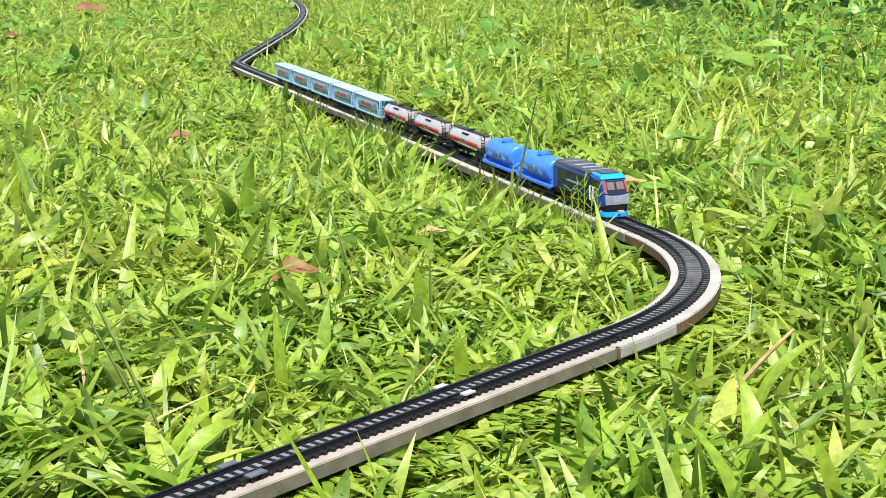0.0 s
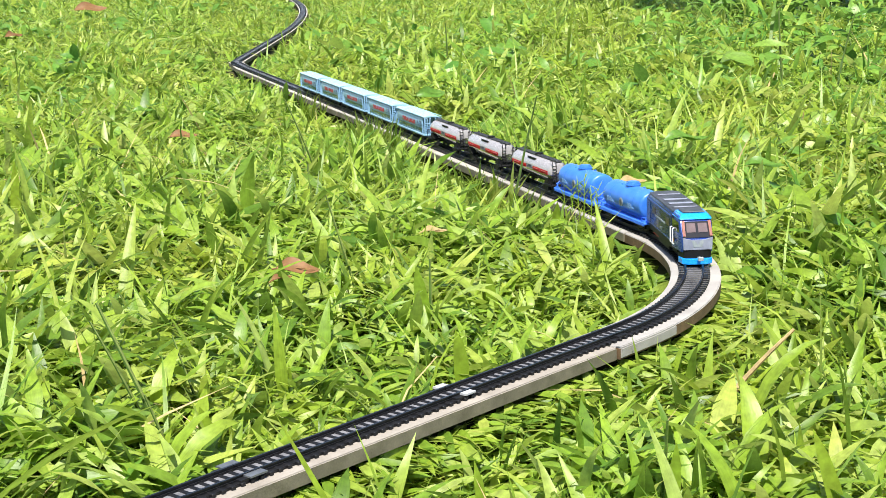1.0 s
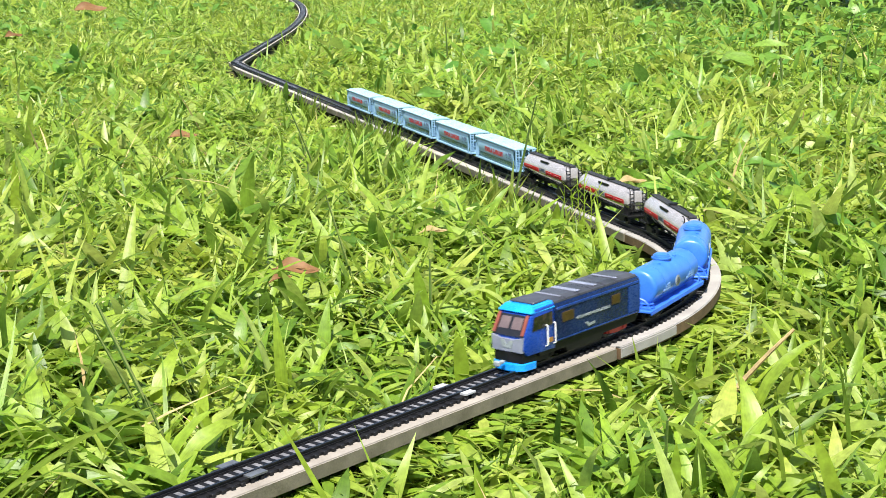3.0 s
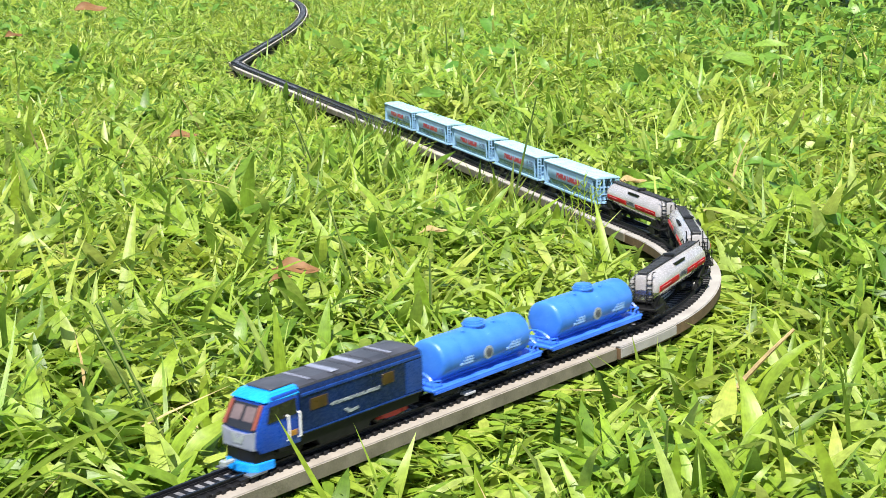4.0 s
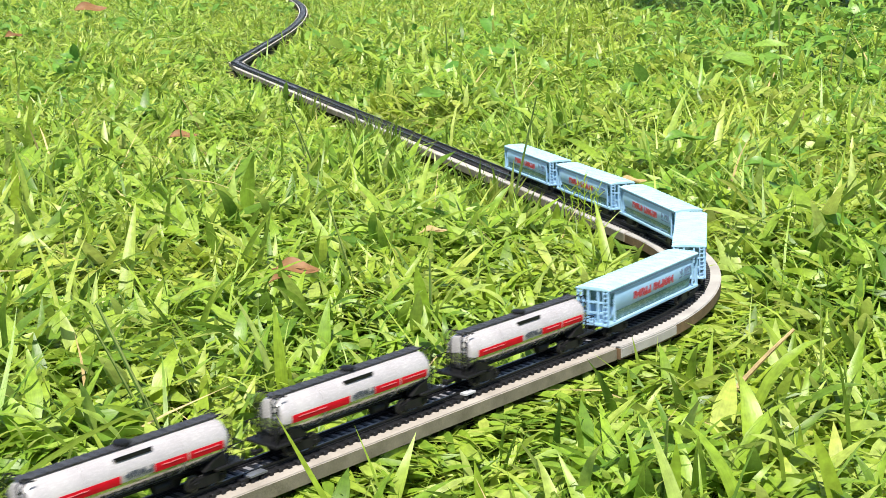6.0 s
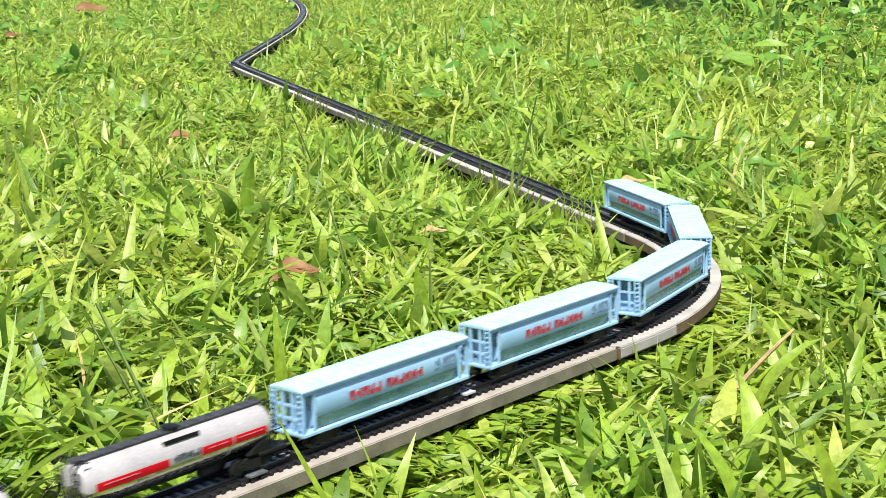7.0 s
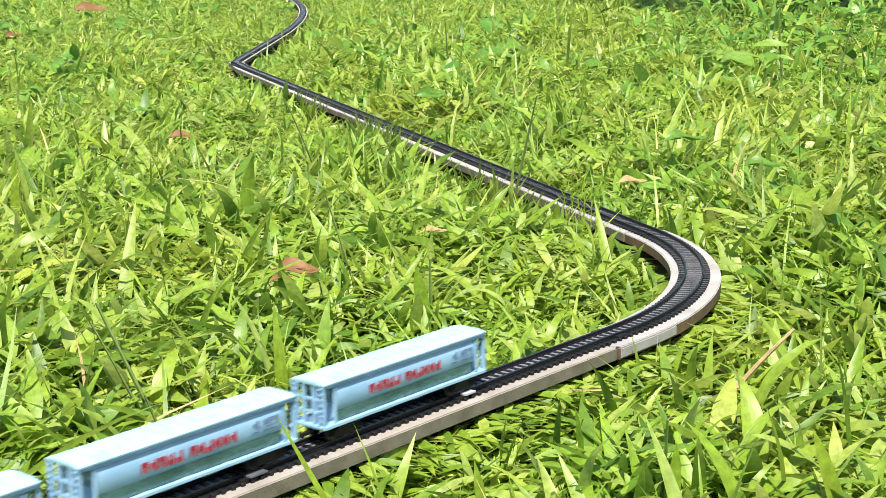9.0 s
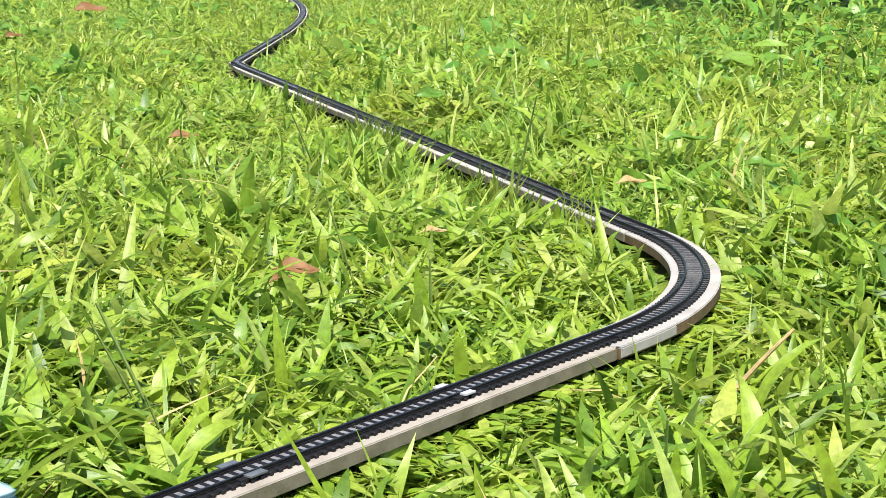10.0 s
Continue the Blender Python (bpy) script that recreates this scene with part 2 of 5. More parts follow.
# ---- the line of the track: near straight, bend, long straight, far bend ----
A1, A2, R = radians(49.237), radians(72.759), 0.427
CEN = Vector((-0.1838, 1.4645, 0))
T1, T2 = Vector((math.cos(A1), math.sin(A1), 0)), Vector((math.cos(A2), -math.sin(A2), 0))
N1, N2 = Vector((math.sin(A1), -math.cos(A1), 0)), Vector((math.sin(A2), math.cos(A2), 0))
ARC = R * (math.pi - A1 - A2)
FAR = 2.537                       # length of the long straight
FAR_R, FAR_TURN = 0.427, radians(17.6)
FAR_ARC = FAR_R * FAR_TURN


def line(u, off=0.0):
    """Place and heading of the track's axis, u metres along (0: end of the bend, growing the way the train runs); off: to the outside of the bend."""
    if u >= 0:
        return CEN + N1 * (R + off) - T1 * u, -T1
    if u > -ARC:
        an = math.atan2(N1.y, N1.x) - u / R
        n = Vector((math.cos(an), math.sin(an), 0))
        return CEN + n * (R + off), Vector((n.y, -n.x, 0))
    s = u + ARC
    if s > -FAR:
        return CEN + N2 * (R + off) + T2 * s, T2.copy()
    e = -FAR - s
    p0 = CEN + N2 * R - T2 * FAR
    away = -T2
    right = Vector((away.y, -away.x, 0))
    a = min(e, FAR_ARC) / FAR_R
    c2 = p0 + right * FAR_R
    pos = c2 - right * (FAR_R * math.cos(a)) + away * (FAR_R * math.sin(a))
    dirn = away * math.cos(a) + right * math.sin(a)
    rest = e - FAR_ARC
    if rest > 0:
        first = min(rest, 1.1)
        pos = pos + dirn * first
        if rest > 1.1:
            b = (rest - 1.1) / 19.0
            left = Vector((-dirn.y, dirn.x, 0))
            pos = pos + left * (19 * (1 - math.cos(b))) + dirn * (19 * math.sin(b))
            dirn = dirn * math.cos(b) + left * math.sin(b)
    side = Vector((dirn.y, -dirn.x, 0))
    return pos + side * off, -dirn


U_END, U_FAR = 2.55, -(ARC + FAR + FAR_ARC + 4.6)
AXIS = np.array([line(u)[0][:2] for u in np.arange(U_FAR, U_END, 0.02)])


def to_track(xy):
    """Distance of points from the track's axis."""
    out = np.empty(len(xy))
    for i in range(0, len(xy), 4000):
        d = xy[i:i + 4000, None, :] - AXIS[None]
        out[i:i + 4000] = np.sqrt((d ** 2).sum(2).min(1))
    return out


def outside(xy):
    """Offset of points from the near straight and the bend, to the outside of the bend; far behind, from the long straight."""
    v = xy - np.array(CEN[:2])
    s1, s2 = v @ np.array(T1[:2]), v @ np.array(T2[:2])
    return np.where(s1 < 0, v @ np.array(N1[:2]) - R, np.where(s2 < 0, v @ np.array(N2[:2]) - R, np.sqrt((v ** 2).sum(1)) - R)), s1, s2


def ground_z(xy, d=None):
    """Height of the soil: a low ridge carries the boards, the lawn lies lower, lowest outside the near straight and the bend."""
    d = to_track(xy) if d is None else d
    k = np.clip((d - 0.008) / 0.022, 0, 1)
    k = k * k * (3 - 2 * k)
    x, y = xy[:, 0], xy[:, 1]
    w = 0.006 * np.sin(5.1 * x + 1.3) * np.sin(4.3 * y) + 0.004 * np.sin(13 * x) * np.cos(11 * y + 0.7)
    off, s1, s2 = outside(xy)
    front = np.clip(off / 0.10, 0, 1) * np.clip((0.40 - s1) / 0.25, 0, 1)
    return k * (-0.030 + w - 0.028 * front) + 0.0020

# ---- ground ----
def build_ground():
    ys = np.concatenate([np.arange(-1.2, 3.0, 0.03), np.arange(3.0, 10.0, 0.1), np.array([11, 13, 17, 25, 45, 90, 200, 600.0])])
    xs = np.concatenate([-np.array([600, 200, 90, 40, 18, 10, 7, 5, 4, 3.3, 2.8, 2.4]), np.arange(-2.1, 2.1, 0.03), np.array([2.2, 2.5, 3, 4, 5, 7, 10, 18, 40, 90, 200, 600.0])])
    ys = np.concatenate([np.array([-600, -200, -60, -20, -8, -4, -2.2, -1.6]), ys])
    X, Y = np.meshgrid(xs, ys)
    xy = np.c_[X.ravel(), Y.ravel()]
    z = ground_z(xy)
    nx, ny = len(xs), len(ys)
    i = np.arange(nx * ny).reshape(ny, nx)
    faces = np.stack([i[:-1, :-1], i[:-1, 1:], i[1:, 1:], i[1:, :-1]], -1).reshape(-1, 4)
    me = bpy.data.meshes.new("ground")
    me.from_pydata(np.c_[xy, z].tolist(), [], faces.tolist())
    me.polygons.foreach_set("use_smooth", [True] * len(me.polygons))
    me.materials.append(M["soil"])
    tagged(new("ground", me), "dark bare soil under the lawn grass", "ground", kind="structure")


build_ground()

# ---- grass ----
rng = np.random.default_rng(11)


def leaves_mesh(name, base, az, elev, length, width, droop, material, stations=4, fold=0.25, profile=None, twist=None):
    """Many thin blades as one mesh. Each starts at base, leaves at azimuth az and elevation elev, bends down by droop along its length."""
    n = len(base)
    s = np.linspace(0, 1, stations + 1)
    if profile is None:
        profile = np.array([np.interp(q, [0, 0.12, 0.38, 0.7, 1], [0.3, 0.75, 1.0, 0.62, 0.0]) for q in s])
    th = elev[:, None] - droop[:, None] * s[None] ** 1.3
    step = length[:, None] / stations
    hx = np.concatenate([np.zeros((n, 1)), np.cumsum(np.cos(th[:, :-1]) * step, 1)], 1)
    hz = np.concatenate([np.zeros((n, 1)), np.cumsum(np.sin(th[:, :-1]) * step, 1)], 1)
    ca, sa = np.cos(az)[:, None], np.sin(az)[:, None]
    tw = np.zeros(n) if twist is None else twist
    sway = (tw * 0.35 * length)[:, None] * s[None] ** 2
    mid = np.stack([base[:, 0, None] + hx * ca - sway * sa, base[:, 1, None] + hx * sa + sway * ca, base[:, 2, None] + hz], -1)
    # across: level direction, leaning with the twist
    roll = tw[:, None] * (0.4 + 0.8 * s[None])
    ax = np.stack([-sa * np.cos(roll), ca * np.cos(roll), np.sin(roll)], -1)
    up = np.stack([-np.sin(th) * ca, -np.sin(th) * sa, np.cos(th)], -1)
    hw = 0.5 * width[:, None] * profile[None]
    left = mid - ax * hw[..., None] + up * (hw * fold)[..., None]
    right = mid + ax * hw[..., None] + up * (hw * fold)[..., None]
    k = stations
    if fold:
        v = np.stack([left[:, :k], mid[:, :k], right[:, :k]], 2).reshape(n, k * 3, 3)
        per = k * 3 + 1
        v = np.concatenate([v, mid[:, k:k + 1]], 1)
        tri = []
        for j in range(k - 1):
            a, b = j * 3, j * 3 + 3
            tri += [(a, a + 1, b + 1), (a, b + 1, b), (a + 1, a + 2, b + 2), (a + 1, b + 2, b + 1)]
        a = (k - 1) * 3
        tri += [(a, a + 1, per - 1), (a + 1, a + 2, per - 1)]
    else:
        v = np.stack([left[:, :k], right[:, :k]], 2).reshape(n, k * 2, 3)
        per = k * 2 + 1
        v = np.concatenate([v, mid[:, k:k + 1]], 1)
        tri = []
        for j in range(k - 1):
            a, b = j * 2, j * 2 + 2
            tri += [(a, a + 1, b + 1), (a, b + 1, b)]
        a = (k - 1) * 2
        tri += [(a, a + 1, per - 1)]
    tri = np.array(tri)
    idx = (tri[None] + (np.arange(n) * per)[:, None, None]).reshape(-1, 3)
    me = bpy.data.meshes.new(name)
    me.vertices.add(n * per)
    me.vertices.foreach_set("co", v.reshape(-1).astype(np.float32))
    me.loops.add(len(idx) * 3)
    me.loops.foreach_set("vertex_index", idx.reshape(-1).astype(np.int32))
    me.polygons.add(len(idx))
    me.polygons.foreach_set("loop_start", (np.arange(len(idx)) * 3).astype(np.int32))
    me.polygons.foreach_set("loop_total", np.full(len(idx), 3, np.int32))
    me.polygons.foreach_set("use_smooth", np.ones(len(idx), bool))
    me.update(calc_edges=True)
    cols = np.array([-1, 0, 1] if fold else [-1, 1], np.float32)
    one = np.concatenate([np.stack([np.tile(cols, k), np.repeat(s[:k], len(cols)), np.zeros(k * len(cols))], 1), [[0, 1, 0]]])
    tag = me.attributes.new("leaf", "FLOAT_VECTOR", "POINT")
    tag.data.foreach_set("vector", np.tile(one, (n, 1)).reshape(-1).astype(np.float32))
    me.materials.append(material)
    return new(name, me)


def scatter(count, y0, y1, spread=0.33, margin=0.16, power=1.0):
    """Points over the wedge of lawn between two distances."""
    y = np.sqrt(rng.uniform(y0 ** 2, y1 ** 2, count)) if y0 > 0 else rng.uniform(y0, y1, count)
    x = rng.uniform(-1, 1, count) * (spread * np.abs(y) + margin)
    return np.c_[x, y]


def tuft_field(xy, cell):
    """A smooth value from 0 to 1 over the lawn: where the growth is lush."""
    x, y = xy[:, 0] / cell, xy[:, 1] / cell
    f = np.sin(2.1 * x + 1.7 * np.sin(1.3 * y)) * np.sin(1.9 * y + 1.1 * np.sin(1.6 * x + 2)) + 0.6 * np.sin(4.7 * x + 3 * np.sin(2.2 * y)) * np.sin(5.1 * y + 0.4)
    return np.clip(0.5 + 0.36 * f, 0, 1)


def lawn(name, count, y0, y1, material, size=(0.028, 0.062), wide=(0.12, 0.22), stations=4, fold=0.25, label="", margin=0.16, spread=0.33, tall=0.045, near=0.034, region=None, up=0.45):
    xy = scatter(count, y0, y1, spread, margin)
    # draw blades together into little plants
    plants = scatter(max(count // 9, 1), y0, y1, spread, margin)
    pick = rng.integers(0, len(plants), count)
    loose = rng.random(count) < 0.35
    xy = np.where(loose[:, None], xy, plants[pick] + rng.normal(0, 0.012, (count, 2)))
    heading = rng.uniform(0, math.tau, len(plants))
    lush = tuft_field(xy, 0.35)
    d = to_track(xy)
    keep = (d > near) & (rng.random(count) < 0.55 + 0.6 * lush)
    if region is not None:
        keep &= region(xy)
    xy, d, lush, pick = xy[keep], d[keep], lush[keep], pick[keep]
    n = len(xy)
    L = rng.uniform(size[0], size[1], n) * (0.75 + 0.6 * lush) * rng.choice([0.7, 1.0, 1.0, 1.45], n)
    W = L * rng.uniform(wide[0], wide[1], n)
    low = np.clip((d - 0.03) / 0.12, 0.4, 1)
    z = ground_z(xy, d) + rng.uniform(0.0, 1.0, n) ** 0.8 * tall * low * (0.55 + 0.7 * lush)
    az = np.where(rng.random(n) < 0.3, heading[pick] + rng.normal(0, 0.5, n), rng.uniform(0, math.tau, n))
    el = rng.normal(up, 0.42, n)
    droop = np.abs(rng.normal(0.75, 0.45, n))
    # blades that would reach over the rails are cut away
    reach = L * np.cos(np.clip(el - droop * 0.4, -1, 1.4))
    tip = xy + np.c_[np.cos(az), np.sin(az)] * reach[:, None]
    half = xy + np.c_[np.cos(az), np.sin(az)] * reach[:, None] * 0.5
    dt = np.minimum(to_track(tip), to_track(half))
    # blades just before the boards' open side grow lower
    off, s1, s2 = outside(xy)
    top = z + L * np.sin(np.clip(el, 0, 1.5)) * 0.7
    room = np.where((s1 < 0.3) & (off > 0), 0.003 + np.clip(off - 0.045, 0, 1) * 0.30, np.where((s2 < 0) & (off < 0), 0.014 + np.clip(-off - 0.04, 0, 1) * 0.3, 1.0))
    over = np.where(rng.random(n) < np.where(off > 0, 0.012, 0.05), 0, np.clip(top - room, 0, 1))
    z = z - np.minimum(over, 0.045)
    ok = ((dt > 0.0275) | (top < 0.0)) & (over < 0.05)
    xy, z, az, el, droop, L, W = (q[ok] for q in (xy, z, az, el, droop, L, W))
    ob = leaves_mesh(name, np.c_[xy, z], az, el, L, W, droop, material, stations, fold, twist=rng.normal(0, 0.55, len(xy)))
    return tagged(ob, label, "grass", kind="stuff")


GRASS = "sunlit yellow-green lawn grass with short broad blades"
lawn("lawn_grass", 56000, 0.45, 1.75, M["grass"], (0.022, 0.049), (0.14, 0.27), 5, 0.22, GRASS, up=0.36)
lawn("lawn_grass", 2600, 0.5, 2.3, M["grass"], (0.050, 0.085), (0.09, 0.14), 6, 0.3, "long broad yellow-green grass blades in tufts", up=0.75, tall=0.03, region=lambda q: tuft_field(q + 0.9, 0.17) > 0.55)
lawn("lawn_grass", 900, 1.1, 2.4, M["grass"], (0.075, 0.12), (0.09, 0.13), 6, 0.3, "long broad yellow-green grass blades in tufts", up=0.85, tall=0.02, region=lambda q: (q[:, 0] < -0.17 * q[:, 1]) & (tuft_field(q + 2.3, 0.2) > 0.4))
lawn("lawn_grass", 42000, 0.5, 1.8, M["grass"], (0.020, 0.042), (0.15, 0.27), 4, 0.22, GRASS, up=0.3, tall=0.05, region=lambda q: (np.abs(outside(q)[0]) < 0.14) & (outside(q)[1] < 0.35))
lawn("lawn_grass", 92000, 1.75, 4.2, M["grass"], (0.021, 0.047), (0.14, 0.28), 3, 0.22, GRASS, up=0.38)
lawn("lawn_grass", 200000, 4.2, 11.5, M["grass"], (0.026, 0.054), (0.12, 0.22), 3, 0, GRASS, 0.4, 0.36, 0.055)
lawn("lawn_grass", 26000, 0.3, 6.0, M["grass"], (0.06, 0.11), (0.14, 0.24), 2, 0, GRASS, 2.4, 0.4, 0.05, 0.09, region=lambda q: np.abs(q[:, 0]) > 0.33 * q[:, 1] + 0.12)
lawn("lawn_grass", 24000, 4.0, 12.5, M["grass"], (0.09, 0.16), (0.14, 0.24), 2, 0, GRASS, 2.2, 0.5, 0.06, 0.09, region=lambda q: np.abs(q[:, 0]) > 0.36 * q[:, 1] + 0.25)
lawn("lawn_grass", 34000, -3.0, 0.55, M["grass"], (0.05, 0.09), (0.14, 0.24), 2, 0, GRASS, 2.3, 0.2, 0.04, 0.05)
lawn("lawn_grass", 2400, 0.5, 1.6, M["grass"], (0.040, 0.066), (0.12, 0.19), 6, 0.3, "upright broad grass blades before the track", up=1.0, tall=0.02, region=lambda q: (outside(q)[0] > 0.05) & (outside(q)[1] < 0.4))
lawn("lawn_grass", 1700, 1.2, 3.4, M["broad"], (0.040, 0.070), (0.06, 0.10), 6, 0.3, "upright grass blades beyond the bend", up=1.0, tall=0.03, region=lambda q: (q[:, 0] > 0.12 * q[:, 1]) & (tuft_field(q + 4.1, 0.2) > 0.45))
# thin blades and runners between the broad ones
lawn("fine_grass", 16000, 0.5, 2.6, M["grass"], (0.04, 0.085), (0.025, 0.05), 4, 0, "thin green grass blades between the broad ones", tall=0.02, up=0.6)
lawn("fine_grass", 36000, 2.6, 8.0, M["grass"], (0.04, 0.09), (0.025, 0.05), 3, 0, "thin green grass blades between the broad ones", 0.3, 0.35, tall=0.02, up=0.6)
lawn("dry_stems", 2200, 0.5, 3.2, M["straw"], (0.04, 0.10), (0.012, 0.03), 3, 0, "thin dry straw-coloured stems lying in the grass", tall=0.025, up=0.25)
# broad-leaved weeds, thickest beyond the bend
WEEDS = "low broad-leaved green weeds among the grass"
lawn("weeds", 9000, 1.4, 3.6, M["broad"], (0.016, 0.034), (0.5, 0.75), 5, 0.2, WEEDS, tall=0.055, up=0.25, region=lambda q: (q[:, 0] > 0.16 * q[:, 1] - 0.02) & (tuft_field(q, 0.22) > 0.42))
lawn("weeds", 11000, 3.0, 7.0, M["broad"], (0.032, 0.058), (0.20, 0.36), 5, 0.25, "taller leafy weeds at the lawn's shady edge", 0.3, 0.35, tall=0.22, up=0.35, region=lambda q: (q[:, 0] > 0.13 * q[:, 1]) & (tuft_field(q, 0.3) > 0.5))
lawn("fine_grass", 4200, 3.0, 7.0, M["grass"], (0.10, 0.22), (0.025, 0.045), 5, 0, "long arching grass blades in tufts", 0.3, 0.35, tall=0.03, up=1.0, region=lambda q: (q[:, 0] > 0.08 * q[:, 1]) & (tuft_field(q + 1.7, 0.3) > 0.55))
lawn("weeds", 12000, 3.0, 8.0, M["broad"], (0.026, 0.05), (0.45, 0.7), 4, 0.2, WEEDS, 0.3, 0.35, tall=0.08, up=0.25, region=lambda q: (tuft_field(q, 0.5) > 0.6) | (q[:, 0] > 0.17 * q[:, 1]))
lawn("weeds", 1500, 0.8, 3.2, M["broad"], (0.014, 0.026), (0.5, 0.75), 4, 0.2, WEEDS, tall=0.05, up=0.2, region=lambda q: tuft_field(q + 3.1, 0.3) > 0.66)


def verge(count, u0, u1, seed):
    """Low blades on the bank under the boards' open edge."""
    g = np.random.default_rng(seed)
    us, offs = g.uniform(u0, u1, count), 0.014 + 0.060 * g.random(count)
    xy = np.array([line(u, o)[0][:2] for u, o in zip(us, offs)])
    away_ = [line(u, 1.0)[0] - line(u)[0] for u in us]
    out_ = np.array([math.atan2(v.y, v.x) for v in away_])
    az = out_ + g.normal(0, 0.9, count)
    el = g.uniform(-0.2, 0.75, count)
    z = ground_z(xy) + 0.004 + g.random(count) * 0.012
    L = g.uniform(0.022, 0.048, count)
    top_ = z + L * np.sin(np.clip(el, 0, 1.5)) * 0.85
    z = z - np.clip(top_ - (-0.001 + np.clip(offs - 0.025, 0, 1) * 0.30), 0, 0.03)
    ob = leaves_mesh("verge_grass", np.c_[xy, z], az, el, L, L * g.uniform(0.16, 0.3, count), np.abs(g.normal(0.6, 0.3, count)), M["grass"], 4, 0.22, twist=g.normal(0, 0.5, count))
    tagged(ob, "low green grass on the bank beside the boards", "grass", kind="stuff")


verge(9000, -0.42, 0.80, 21)
# ---- the track ----
SECTION = 0.2016
PITCH = 0.0079
BOARD = 0.012


def beam(bm, u0, u1, o0, o1, z0, z1, step=0.02, mats=(0, 0)):
    """A bar that follows the line of the track between two offsets; mats: top, sides."""
    n = max(1, round(abs(u1 - u0) / step))
    rings = []
    for i in range(n + 1):
        u = u0 + (u1 - u0) * i / n
        a, b = line(u, o0)[0], line(u, o1)[0]
        rings.append([bm.verts.new((a.x, a.y, z0)), bm.verts.new((b.x, b.y, z0)), bm.verts.new((b.x, b.y, z1)), bm.verts.new((a.x, a.y, z1))])
    fs = []
    for p, q in zip(rings, rings[1:]):
        for k in range(4):
            f = bm.faces.new((p[k], p[(k + 1) % 4], q[(k + 1) % 4], q[k]))
            f.material_index = mats[0] if k == 2 else mats[1]
            fs.append(f)
    for r_ in (rings[0], rings[-1]):
        f = bm.faces.new(r_)
        f.material_index = mats[1]
        fs.append(f)
    bmesh.ops.recalc_face_normals(bm, faces=fs)
    return bm


def sleeper_mesh():
    bm = bmesh.new()
    box(bm, -0.0016, 0.0016, -0.0148, 0.0148, 0.0, 0.0025, 0.0004)
    me = bpy.data.meshes.new("sleeper")
    bm.to_mesh(me)
    bm.free()
    me.materials.append(M["sleeper"])
    return me


SLEEPER = sleeper_mesh()


def track_section(u0, u1, label, single=True):
    """A plastic track section: two rails with bright heads, a thin bed between them, sleepers, joiner plates at one end."""
    mid, d = line((u0 + u1) / 2)
    root = tagged(new("track_section"), label, "model track", "model railway track sections")
    root.matrix_world = Matrix.Translation((mid.x, mid.y, BOARD)) @ Matrix.Rotation(math.atan2(d.y, d.x), 4, "Z")
    inv = root.matrix_world.inverted()
    step = 0.02 if u0 < 0 and u1 > -ARC - 0.01 or u1 < -ARC - FAR + 0.05 else 0.25

    def local(bm, name, mats, lab=""):
        bm.transform(inv)
        return part(name, bm, mats, root, lab)
    for o in (-0.00825, 0.00825):
        bm = bmesh.new()
        z = BOARD + 0.0025
        beam(bm, u0 + 0.0003, u1 - 0.0003, o - 0.0011, o + 0.0011, z, z + 0.0008, step)
        beam(bm, u0 + 0.0003, u1 - 0.0003, o - 0.0004, o + 0.0004, z + 0.0008, z + 0.0022, step)
        beam(bm, u0 + 0.0003, u1 - 0.0003, o - 0.0008, o + 0.0008, z + 0.0022, z + 0.003, step, (1, 0))
        local(bm, "rail", [M["rail"], M["railhead"]])
    bm = bmesh.new()
    # far bed sits higher, its grey imitating the pale sheen at a grazing view
    beam(bm, u0, u1, -0.0070, 0.0070, BOARD + 0.0002, BOARD + (0.0019 if single else 0.0024), step)
    local(bm, "bed", M["bed"], "thin grey strip between the sleepers")
    for o in (-0.0099, 0.0099):
        bm = bmesh.new()
        beam(bm, u0, u1, o - 0.0028, o + 0.0028, BOARD + 0.0002, BOARD + 0.0021, step)
        local(bm, "rail_foot", M["sleeper"], "black plastic foot along the rail")
    n = round((u1 - u0) / PITCH)
    if single:
        for i in range(n):
            q, dd = line(u0 + (i + 0.5) * (u1 - u0) / n)
            s = new("sleeper", SLEEPER)
            s.parent = root
            s.matrix_local = inv @ Matrix.Translation((q.x, q.y, BOARD + 0.0001)) @ Matrix.Rotation(math.atan2(dd.y, dd.x), 4, "Z")
    else:
        bm = bmesh.new()
        for i in range(n):
            u = u0 + (i + 0.5) * (u1 - u0) / n
            beam(bm, u - 0.0016, u + 0.0016, -0.0148, 0.0148, BOARD + 0.0001, BOARD + 0.0025, 1)
        tagged(local(bm, "sleepers", M["sleeper"]), kind="stuff")
    for o in (-0.0112, 0.0112):
        bm = bmesh.new()
        beam(bm, u0 + 0.001, u0 + 0.013, o - 0.0026, o + 0.0022, BOARD + 0.0024, BOARD + 0.0038, 1)
        local(bm, "joiner", M["sleeper"], "black joint plate beside the rail")
    return root


STRAIGHT = "black plastic straight model track with two dark rails"
for i in range(12):
    track_section(0.0045 + i * SECTION, 0.0045 + (i + 1) * SECTION, STRAIGHT, i < 4)
for k in range(2):
    track_section(-ARC + k * ARC / 2, -ARC + (k + 1) * ARC / 2 + (0.0045 if k else 0), "black plastic curved model track on the bend")
for i in range(13):
    track_section(-ARC - (i + 1) * SECTION, -ARC - i * SECTION, STRAIGHT, i < 9)
_u = -ARC - 13 * SECTION
while _u > U_FAR + 0.25:
    track_section(_u - 0.23, _u, "far curving model track on pale boards", False)
    _u -= 0.23


